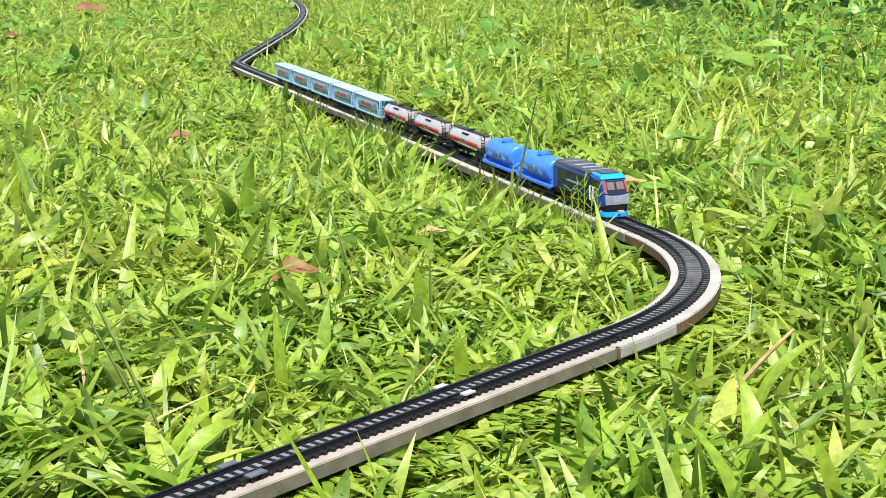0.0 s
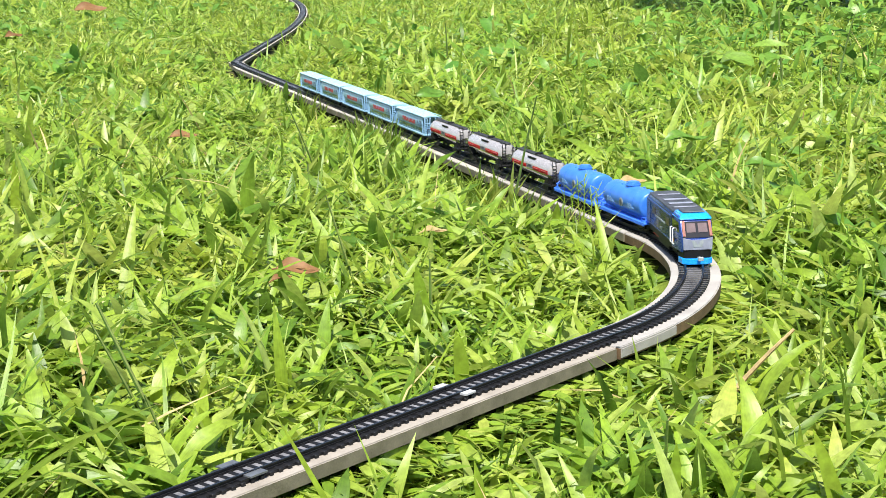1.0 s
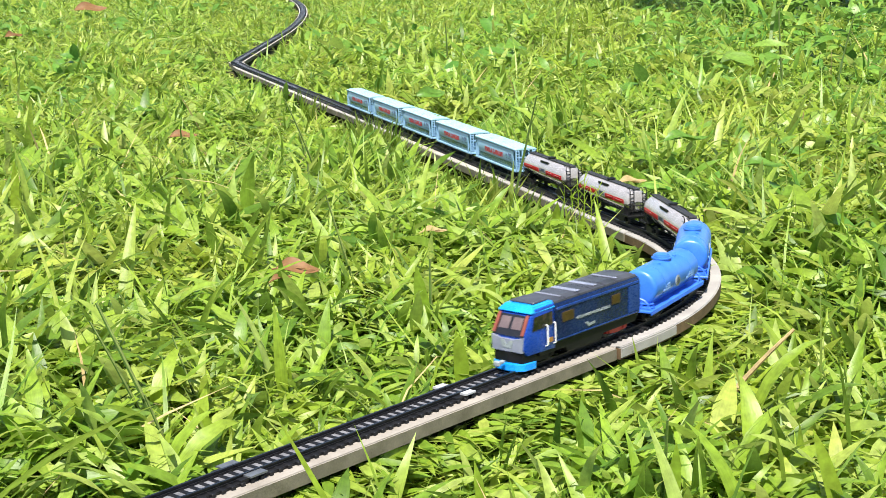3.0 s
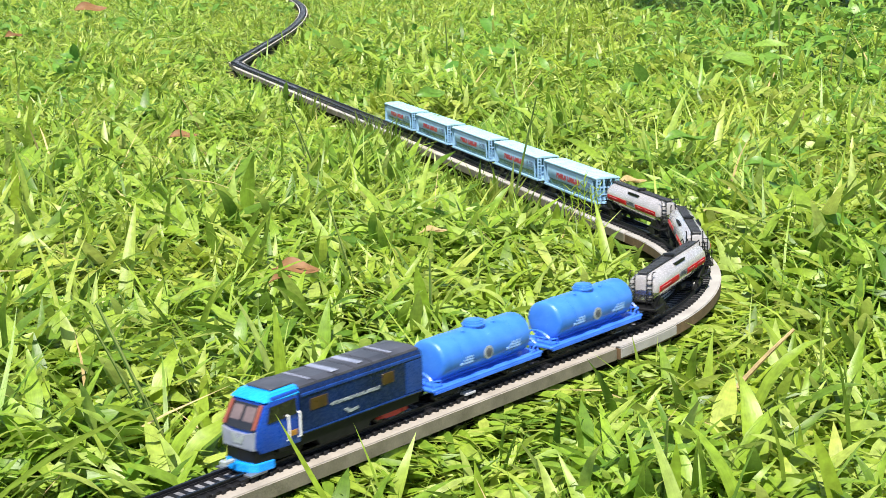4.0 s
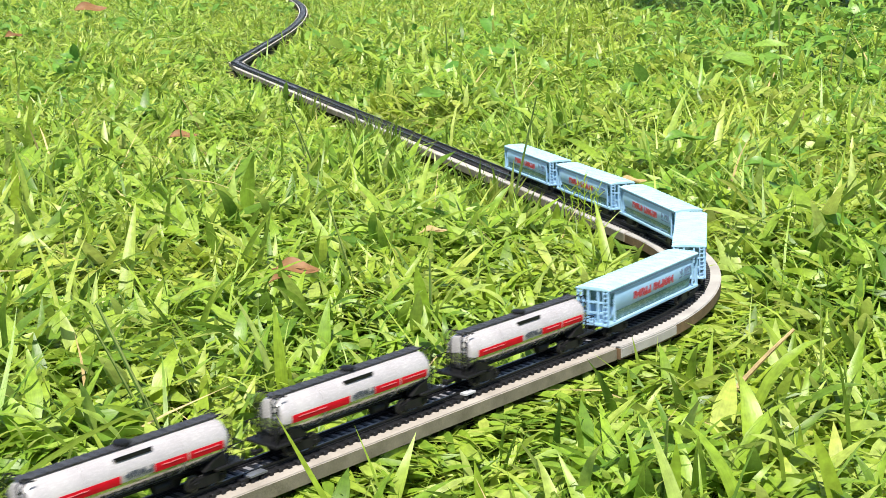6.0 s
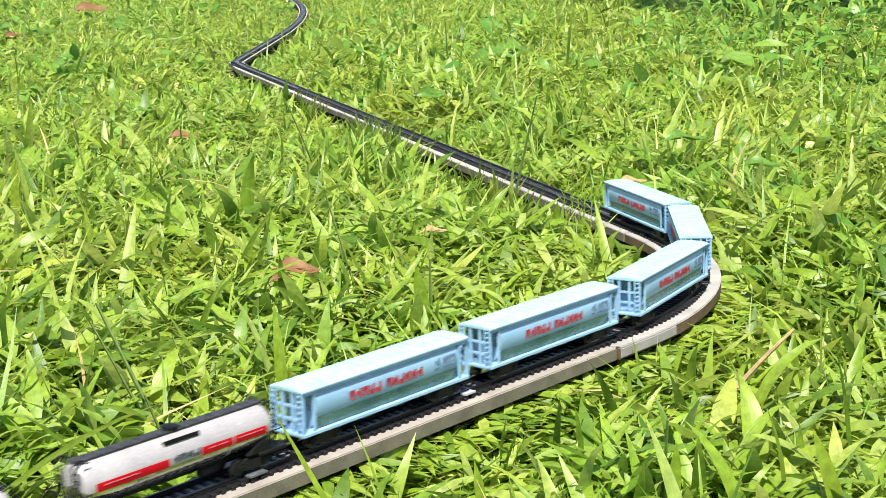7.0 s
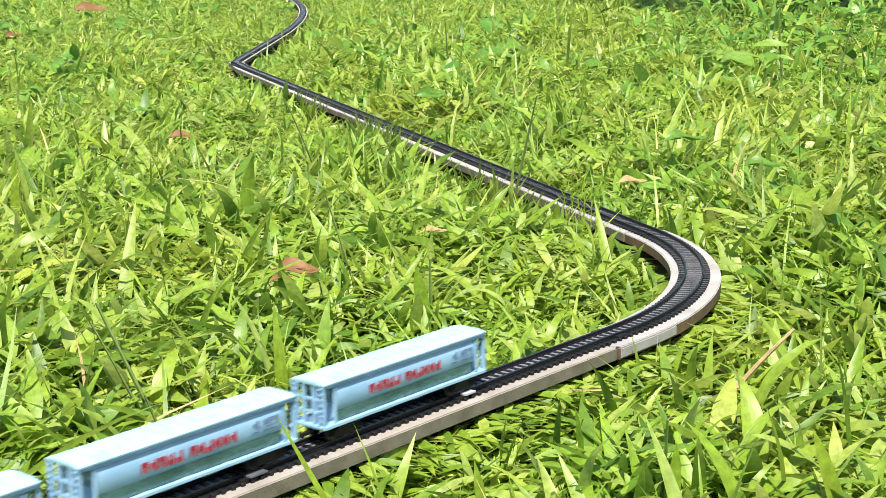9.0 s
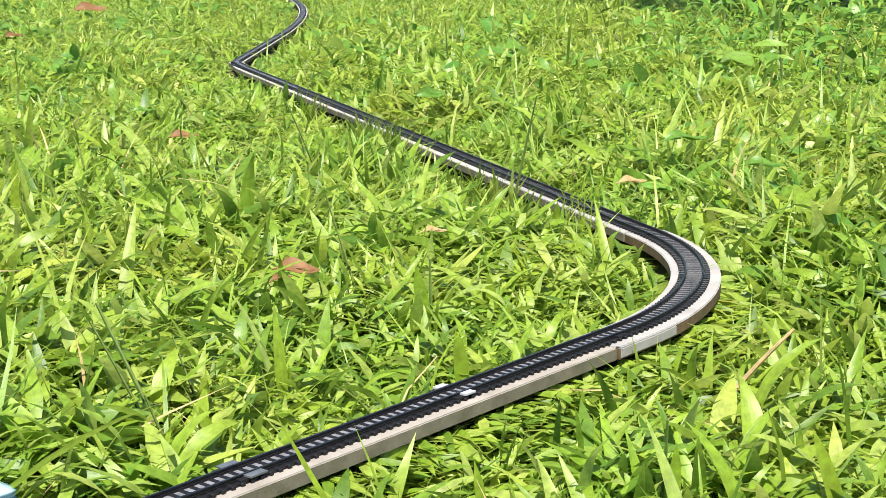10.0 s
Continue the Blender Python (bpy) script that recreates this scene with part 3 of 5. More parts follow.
def board(u0, u1, o0, o1, label, mats, z1=BOARD, step=0.25):
    bm = bmesh.new()
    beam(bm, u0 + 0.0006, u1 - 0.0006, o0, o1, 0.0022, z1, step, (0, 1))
    bmesh.ops.bevel(bm, geom=[e for e in bm.edges if abs(e.verts[0].co.z - z1) < 1e-5 and abs(e.verts[1].co.z - z1) < 1e-5 and e.is_contiguous and len(e.link_faces) == 2 and abs(e.calc_face_angle(0)) > 1], offset=0.0008, segments=2, affect="EDGES")
    return tagged(solid(bm, "track_board", mats), label, "wooden board", "boards under the track")


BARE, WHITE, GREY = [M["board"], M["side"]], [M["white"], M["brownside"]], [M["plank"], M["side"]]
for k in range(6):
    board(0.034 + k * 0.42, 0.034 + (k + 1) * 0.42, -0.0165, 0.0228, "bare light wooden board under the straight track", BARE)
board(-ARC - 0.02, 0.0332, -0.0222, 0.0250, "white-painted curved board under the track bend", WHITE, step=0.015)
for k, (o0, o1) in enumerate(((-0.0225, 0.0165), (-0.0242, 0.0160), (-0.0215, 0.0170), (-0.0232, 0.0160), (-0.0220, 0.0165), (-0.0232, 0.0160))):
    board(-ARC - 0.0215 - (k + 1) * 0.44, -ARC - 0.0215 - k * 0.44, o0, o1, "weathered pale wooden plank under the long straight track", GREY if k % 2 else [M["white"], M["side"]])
_u = -ARC - 0.0215 - 6 * 0.44
while _u > U_FAR + 0.3:
    board(_u - 0.3, _u, -0.0195, 0.0195, "pale board under the far curving track", GREY, step=0.03)
    _u -= 0.3
# a white strip wrapped round the end of the curved board
bm = bmesh.new()
for o0, o1, z0, z1 in ((0.0252, 0.0262, 0.0040, BOARD - 0.0010), (0.0244, 0.0256, BOARD - 0.0012, BOARD + 0.0003), (0.0205, 0.0246, BOARD + 0.0002, BOARD + 0.0008)):
    beam(bm, -0.050, 0.0325, o0, o1, z0, z1, 0.012)
tagged(solid(bm, "edge_cover", M["white"]), "white strip wrapped round the curved board's edge", "edging")
# pale tape on the joint of the near straight, on both rails
for o in (-0.0128, 0.0125):
    bm = bmesh.new()
    beam(bm, 0.2000, 0.2110, o - 0.0030, o + 0.0027, BOARD + 0.0039, BOARD + 0.0052, 1)
    tagged(solid(bm, "joint_clip", M["tape"]), "small white clip over the rail joint", "clip", "clips on the rail joint")
for o in (-0.0128, 0.0125):
    bm = bmesh.new()
    beam(bm, 0.4005, 0.4145, o - 0.0036, o + 0.0030, BOARD + 0.0039, BOARD + 0.0050, 1)
    tagged(solid(bm, "joint_clip", M["joiner"]), "small grey metal clip over the rail joint", "clip", "clips on the rail joint")

# ---- the train; x forward, y left, z up from the rail tops ----
def bogie(parent, x, spread, material, frame_label="", z=0.0):
    """A swivelling truck: bolster and two side frames, with four wheels on two axles."""
    bm = bmesh.new()
    box(bm, -0.005, 0.005, -0.010, 0.010, 0.0062, 0.0092, 0.0006)
    for s in (-1, 1):
        y0, y1 = sorted((s * 0.0095, s * 0.0118))
        prism(bm, [(-spread - 0.004, 0.0035), (-spread + 0.003, 0.0028), (-0.003, 0.0022), (0.003, 0.0022), (spread - 0.003, 0.0028), (spread + 0.004, 0.0035), (spread + 0.003, 0.0068), (0.004, 0.0085), (-0.004, 0.0085), (-spread - 0.003, 0.0068)], y0, y1, "y")
        for xx in (-spread, spread):
            yy = sorted((s * 0.0114, s * 0.0128))
            box(bm, xx - 0.0016, xx + 0.0016, yy[0], yy[1], 0.0034, 0.0066, 0.0004)
    bg = part("bogie", bm, material, parent, frame_label)
    bg.location = (x, 0, z)
    for xx in (-spread, spread):
        for s in (-1, 1):
            bm = bmesh.new()
            turned(bm, [(s * 0.0070, 0.0054), (s * 0.0076, 0.0054), (s * 0.0078, 0.0048), (s * 0.0094, 0.0046), (s * 0.0094, 0.0036), (s * 0.0088, 0.0034), (s * 0.0090, 0.0008)], "y", (xx, 0, 0.0047), 18)
            part("wheel", bm, M["wheel"], bg, smooth=True)
    return bg


def coupler(parent, x, direction, material, label=""):
    bm = bmesh.new()
    a, b = sorted((x, x + direction * 0.0085))
    box(bm, a, b, -0.0016, 0.0016, 0.0056, 0.0076, 0.0004)
    a, b = sorted((x + direction * 0.0062, x + direction * 0.0092))
    box(bm, a, b, -0.0026, 0.0026, 0.0048, 0.0086, 0.0006)
    return part("coupler", bm, material, parent, label)


def bars(parent, y, x0, x1, z0, z1, count, material, label, slope=0.0, lean=0.0):
    """A row of blocks in place of writing, a little proud of the side."""
    bm = bmesh.new()
    r_ = random.Random(count * 7 + int(x0 * 1e4))
    w = (x1 - x0) / count
    for i in range(count):
        a = x0 + i * w
        ya, yb = sorted((y, y + math.copysign(0.0004, y)))
        h = z1 - z0
        box(bm, a + w * 0.06, a + w * 0.36, ya, yb, z0, z1)
        cut = r_.choice((0.0, 0.3, 0.55))
        box(bm, a + w * 0.36, a + w * 0.86, ya, yb, z0 + h * cut, z0 + h * min(cut + 0.45, 1.0))
        if i % 3:
            box(bm, a + w * 0.62, a + w * 0.88, ya, yb, z0 + h * 0.12, z1 - h * 0.08)
    return part("lettering", bm, material, parent, label)


def locomotive():
    root = tagged(new("toy_locomotive"), "dark blue toy electric locomotive with grey roof and bright blue cab", "toy locomotive")
    # underframe
    bm = bmesh.new()
    prism(bm, [(-0.076, 0.0148), (-0.074, 0.0075), (-0.026, 0.0072), (-0.023, 0.0030), (0.023, 0.0030), (0.026, 0.0072), (0.060, 0.0075), (0.062, 0.0148)], -0.0154, 0.0154, "y", 0.0005)
    part("underframe", bm, M["black"], root, "black underframe with equipment boxes")
    # long body with rounded eaves
    half = [(0.0166, 0.0140), (0.0170, 0.0165), (0.0170, 0.0380), (0.0162, 0.0412), (0.0140, 0.0432)]
    outline = half + [(-y, z) for y, z in half[::-1]]
    bm = bmesh.new()
    prism(bm, outline, -0.0775, 0.0420, "x", 0.0004)
    part("body", bm, M["navy"], root, "glossy dark navy body side", True)
    # lower skirt and pale line along the foot of the body
    for s in (-1, 1):
        bm = bmesh.new()
        a, b = sorted((s * 0.0166, s * 0.0174))
        box(bm, -0.0770, 0.0400, a, b, 0.0150, 0.0158)
        part("skirt_line", bm, M["mid_blue"], root, "thin blue line along the body's foot")
        # bright blue strip below the roof
        bm = bmesh.new()
        a, b = sorted((s * 0.0163, s * 0.0176))
        box(bm, -0.0760, 0.0400, a, b, 0.0378, 0.0398, 0.0003)
        part("eaves_strip", bm, M["mid_blue"], root, "blue strip under the roof")
        # amber window panels and lettering
        for x0, x1 in ((0.0170, 0.0330), (-0.0480, -0.0360)):
            bm = bmesh.new()
            a, b = sorted((s * 0.0168, s * 0.0174))
            box(bm, x0, x1, a, b, 0.0275, 0.0350, 0.0003)
            part("side_window", bm, M["amber"], root, "small amber-brown side panel")
        bars(root, s * 0.0171, -0.0330, 0.0150, 0.0262, 0.0284, 13, M["ink"], "faded grey lettering in bars")
        bm = bmesh.new()
        a, b = sorted((s * 0.0169, s * 0.0174))
        prism(bm, [(-0.012, 0.0185), (-0.003, 0.0178), (0.002, 0.0212), (-0.001, 0.0216), (-0.005, 0.0196), (-0.011, 0.0203)], a, b, "y")
        part("emblem", bm, M["ink"], root, "faint grey emblem")
        bm = bmesh.new()
        box(bm, -0.0775, -0.0600, a, b, 0.0162, 0.0372, 0.0003)
        part("rear_panel", bm, M["mid_blue"], root, "blue panel at the rear of the body side")
    # grey roof in plates
    xs = [-0.0765, -0.0480, -0.0300, -0.0120, 0.0060, 0.0240, 0.0400]
    for x0, x1 in zip(xs, xs[1:]):
        bm = bmesh.new()
        prism(bm, [(0.0150, 0.0424), (0.0146, 0.0440), (0.0080, 0.0450), (-0.0080, 0.0450), (-0.0146, 0.0440), (-0.0150, 0.0424)], x0 + 0.0005, x1 - 0.0005, "x", 0.0003)
        part("roof_plate", bm, M["roof"], root, "grey roof plate")
    for x, w in ((-0.052, 0.0008), (-0.021, 0.0026), (0.003, 0.0030), (0.026, 0.0007)):
        bm = bmesh.new()
        box(bm, x - w, x + w, -0.0115, 0.0115, 0.0446, 0.0455, 0.0003)
        part("roof_rib", bm, M["nose"], root, "pale grey plate across the roof")
    # cab: a tapering nose with a raked windscreen
    bm = bmesh.new()
    cab = [(0.0415, 0.0100), (0.0745, 0.0100), (0.0790, 0.0150), (0.0780, 0.0245), (0.0690, 0.0385), (0.0640, 0.0424), (0.0415, 0.0432)]
    prism(bm, cab, -0.0166, 0.0166, "y", 0.0012)
    for v in bm.verts:
        if v.co.x > 0.050:
            k = (v.co.x - 0.050) / 0.029
            v.co.y *= 1 - 0.17 * k * k
        if v.co.z > 0.036:
            v.co.y *= 0.95
    part("cab", bm, M["cab_blue"], root, "blue cab with tapered nose", True)
    bm = bmesh.new()
    prism(bm, [(0.0400, 0.0396), (0.0655, 0.0390), (0.0700, 0.0402), (0.0640, 0.0446), (0.0400, 0.0452)], -0.0163, 0.0163, "y", 0.0014)
    for v in bm.verts:
        if v.co.z > 0.0425:
            v.co.y *= 0.84
        if v.co.x > 0.060:
            v.co.y *= 0.93
    part("cab_roof", bm, M["sky_blue"], root, "bright sky-blue cab roof edge", True)
    bm = bmesh.new()
    box(bm, 0.0410, 0.0605, -0.0105, 0.0105, 0.0449, 0.0462, 0.0005)
    part("roof_hatch", bm, M["roof"], root, "grey plate on the cab roof")

    def on_screen(s_, y, out=0.0006):
        """A point on the raked windscreen: s_ from its foot (0) to its top (1)."""
        x, z = 0.0782 + (0.0692 - 0.0782) * s_, 0.0242 + (0.0383 - 0.0242) * s_
        return (x + out * 0.84, y, z + out * 0.54)

    def screen_patch(name, s0, s1, y0, y1, t0, t1, mat, lab):
        bm = bmesh.new()
        q = [on_screen(s0, y0, t0), on_screen(s0, y1, t0), on_screen(s1, y1 * 0.97, t0), on_screen(s1, y0 * 0.97, t0), on_screen(s0, y0, t1), on_screen(s0, y1, t1), on_screen(s1, y1 * 0.97, t1), on_screen(s1, y0 * 0.97, t1)]
        vs = [bm.verts.new(c) for c in q]
        for f in ((0, 3, 2, 1), (4, 5, 6, 7), (0, 1, 5, 4), (1, 2, 6, 5), (2, 3, 7, 6), (3, 0, 4, 7)):
            bm.faces.new([vs[i] for i in f])
        return part(name, bm, mat, root, lab)
    screen_patch("windscreen", 0.0, 0.98, -0.0136, 0.0136, -0.0004, 0.0007, M["glass"], "black glass windscreen")
    for s in (-1, 1):
        a, b = sorted((s * 0.0012, s * 0.0098))
        screen_patch("windscreen_pane", 0.30, 0.86, a, b, 0.0006, 0.0011, M["glass_tint"], "brown reflecting window pane")
        a, b = sorted((s * 0.0112, s * 0.0138))
        screen_patch("windscreen_pillar", 0.06, 1.0, a, b, 0.0006, 0.0016, M["pillar"], "red windscreen pillar")
        # dark side window of the cab, lower blue panel, white grab rails
        bm = bmesh.new()
        a, b = sorted((s * 0.0158, s * 0.0170))
        prism(bm, [(0.0450, 0.0290), (0.0690, 0.0275), (0.0665, 0.0372), (0.0450, 0.0385)], a, b, "y")
        for v in bm.verts:
            if v.co.x > 0.05:
                v.co.y *= 1 - 0.11 * ((v.co.x - 0.05) / 0.02) ** 2
        part("cab_window", bm, M["glass"], root, "black cab side window")
        for x in (0.0435, 0.0535):
            bm = bmesh.new()
            y = s * 0.0182
            tube(bm, [(x, s * 0.0166, 0.0142), (x, y, 0.0148), (x, y, 0.0292), (x, s * 0.0166, 0.0298)], 0.0006, 6)
            part("grab_rail", bm, M["rail_white"], root, "white grab rail beside the cab door")
        bm = bmesh.new()
        a, b = sorted((s * 0.0167, s * 0.0172))
        box(bm, 0.0450, 0.0520, a, b, 0.0160, 0.0195, 0.0002)
        part("number_panel", bm, M["orange"], root, "small amber panel on the cab door")
    # grey nose plate, lamps, chevron, blue bumper
    bm = bmesh.new()
    prism(bm, [(-0.0132, 0.0128), (0.0132, 0.0128), (0.0139, 0.0244), (0.0060, 0.0224), (-0.0060, 0.0224), (-0.0139, 0.0244)], 0.0768, 0.0796, "x", 0.0004)
    part("nose_plate", bm, M["nose"], root, "grey-violet nose plate")
    bm = bmesh.new()
    prism(bm, [(-0.0040, 0.0158), (0.0040, 0.0158), (0.0056, 0.0214), (0.0030, 0.0214), (0.0, 0.0180), (-0.0030, 0.0214), (-0.0056, 0.0214)], 0.0795, 0.0800, "x")
    part("nose_emblem", bm, M["ink"], root, "grey chevron on the nose")
    for s in (-1, 1):
        bm = bmesh.new()
        turned(bm, [(0.0, 0.0019), (0.0010, 0.0018), (0.0014, 0.0010)], "x", (0.0780, s * 0.0100, 0.0140), 14)
        part("headlight", bm, M["glass"], root, "dark round headlight", True)
    bm = bmesh.new()
    prism(bm, [(0.0640, -0.0150), (0.0770, -0.0140), (0.0815, -0.0090), (0.0825, 0.0), (0.0815, 0.0090), (0.0770, 0.0140), (0.0640, 0.0150)], -0.0008, 0.0048, "z", 0.0007)
    part("bumper", bm, M["sky_blue"], root, "bright blue bumper low over the rails")
    bm = bmesh.new()
    prism(bm, [(0.0640, -0.0145), (0.0780, -0.0125), (0.0800, 0.0), (0.0780, 0.0125), (0.0640, 0.0145)], 0.0048, 0.0122, "z", 0.0003)
    part("buffer_beam", bm, M["black"], root)
    coupler(root, 0.0805, 1, M["ink"], "grey front coupler")
    coupler(root, -0.0750, -1, M["coupler"], "pale green rear coupler")
    bogs = [bogie(root, 0.048, 0.0105, M["black"], "black front bogie"), bogie(root, -0.050, 0.0105, M["red"], "red rear bogie")]
    for part_ in root.children:
        if not part_.name.startswith(("bogie", "coupler")):
            for vert in part_.data.vertices:
                vert.co.z *= 1.03
                vert.co.y *= 1.05
                vert.co.x *= 0.955
    return root, bogs


def underbody(root, half, z0=0.0085, z1=0.0105, y=0.0022, mat="black"):
    bm = bmesh.new()
    box(bm, -half, half, -y, y, z0, z1, 0.0003)
    part("centre_sill", bm, M[mat], root)


def blue_tank():
    root = tagged(new("toy_tank_wagon"), "bright blue plastic toy tank wagon on a flat blue deck", "toy wagon", "blue tank wagons")
    bm = bmesh.new()
    box(bm, -0.0620, 0.0620, -0.0165, 0.0165, 0.0098, 0.0122, 0.0006)
    box(bm, -0.0600, 0.0600, -0.0166, -0.0150, 0.0080, 0.0104, 0.0003)
    box(bm, -0.0600, 0.0600, 0.0150, 0.0166, 0.0080, 0.0104, 0.0003)
    part("deck", bm, M["deck_blue"], root, "flat blue deck")
    r = 0.0160
    cz = 0.0282
    bm = bmesh.new()
    prof = [(-0.0505, 0.004), (-0.0502, 0.009), (-0.0497, 0.0132), (-0.0490, 0.0150), (-0.0478, 0.0158), (-0.0466, r)]
    prof += [(-0.030, r), (-0.0299, r + 0.00025), (-0.0290, r + 0.00025), (-0.0289, r), (0.0289, r), (0.0290, r + 0.00025), (0.0299, r + 0.00025), (0.030, r)]
    prof += [(-s, q) for s, q in prof[5::-1]]
    turned(bm, prof, "x", (0.0, 0, cz), 40)
    part("tank", bm, M["tank_blue"], root, "smooth round blue tank", True)
    bm = bmesh.new()
    turned(bm, [(0.0, 0.0078), (0.0030, 0.0076), (0.0031, 0.0086), (0.0042, 0.0086), (0.0043, 0.0074), (0.0060, 0.0072), (0.0061, 0.0064), (0.0072, 0.0062), (0.0078, 0.0040)], "z", (-0.002, 0, cz + r - 0.0028), 28)
    part("filler_dome", bm, M["tank_blue"], root, "ribbed filler dome", True)
    for x, y in ((0.016, 0.005), (-0.018, -0.005), (-0.018, 0.005)):
        bm = bmesh.new()
        turned(bm, [(0, 0.0015), (0.0016, 0.0014), (0.0020, 0.0008)], "z", (x, y, cz + math.sqrt(r * r - y * y) - 0.0006), 10)
        part("valve", bm, M["tank_blue"], root)
    for s in (-1, 1):
        bm = bmesh.new()
        for xx, rr in ((0.0, 0.0050),):
            turned(bm, [(s * (r - 0.0016), rr), (s * (r + 0.0003), rr), (s * (r + 0.0004), rr * 0.62)], "y", (0.001, 0, cz - 0.002), 20)
        part("emblem", bm, M["ink"], root, "pale grey ring emblem on the tank side")
        bm = bmesh.new()
        turned(bm, [(s * r, 0.0033), (s * (r + 0.0006), 0.0032), (s * (r + 0.0007), 0.0010)], "y", (0.001, 0, cz - 0.002), 16)
        part("emblem_centre", bm, M["dark_ink"], root, "dark centre of the emblem")
        for x0, x1 in ((0.018, 0.032), (-0.036, -0.020)):
            bm = bmesh.new()
            a, b = sorted((s * (r - 0.0012), s * (r + 0.0002)))
            for k in range(3):
                box(bm, x0, x1 - 0.003 * k, a, b, cz - 0.0050 + k * 0.0019, cz - 0.0036 + k * 0.0019)
            part("lettering", bm, M["soft_ink"], root, "faint pale blue lettering in bars")
        # saddle rails along the foot of the tank
        bm = bmesh.new()
        a, b = sorted((s * 0.0040, s * 0.0078))
        box(bm, -0.0440, 0.0440, a, b, 0.0120, 0.0160, 0.0008)
        part("saddle", bm, M["deck_blue"], root)
    for d in (-1, 1):
        bm = bmesh.new()
        x = d * 0.0590
        arch = [(x, -0.0145 + 0.029 * i / 12, 0.0122 + 0.0105 * math.sin(math.pi * i / 12) ** 0.45) for i in range(13)]
        tube(bm, arch, 0.0008, 6)
        tube(bm, [(x, -0.0135, 0.0175), (x, 0.0135, 0.0175)], 0.0006, 6)
        for y in (-0.007, 0.0, 0.007):
            tube(bm, [(x, y, 0.0122), (x, y, 0.0215)], 0.0006, 6)
        for s in (-1, 1):
            tube(bm, [(x, s * 0.0140, 0.0175), (x - d * 0.006, s * 0.0148, 0.0170), (x - d * 0.008, s * 0.0150, 0.0122)], 0.0007, 6)
        part("end_railing", bm, M["deck_blue"], root, "curved blue end railing")
        coupler(root, d * 0.0600, d, M["coupler"] if d < 0 else M["black"])
    underbody(root, 0.056)
    bm = bmesh.new()
    box(bm, -0.018, 0.018, -0.0115, 0.0115, 0.0050, 0.0088, 0.0006)
    part("equipment_box", bm, M["black"], root)
    for part_ in root.children:
        for vert in part_.data.vertices:
            vert.co.z *= 0.945
    return root, [bogie(root, 0.040, 0.0095, M["black"]), bogie(root, -0.040, 0.0095, M["black"])]


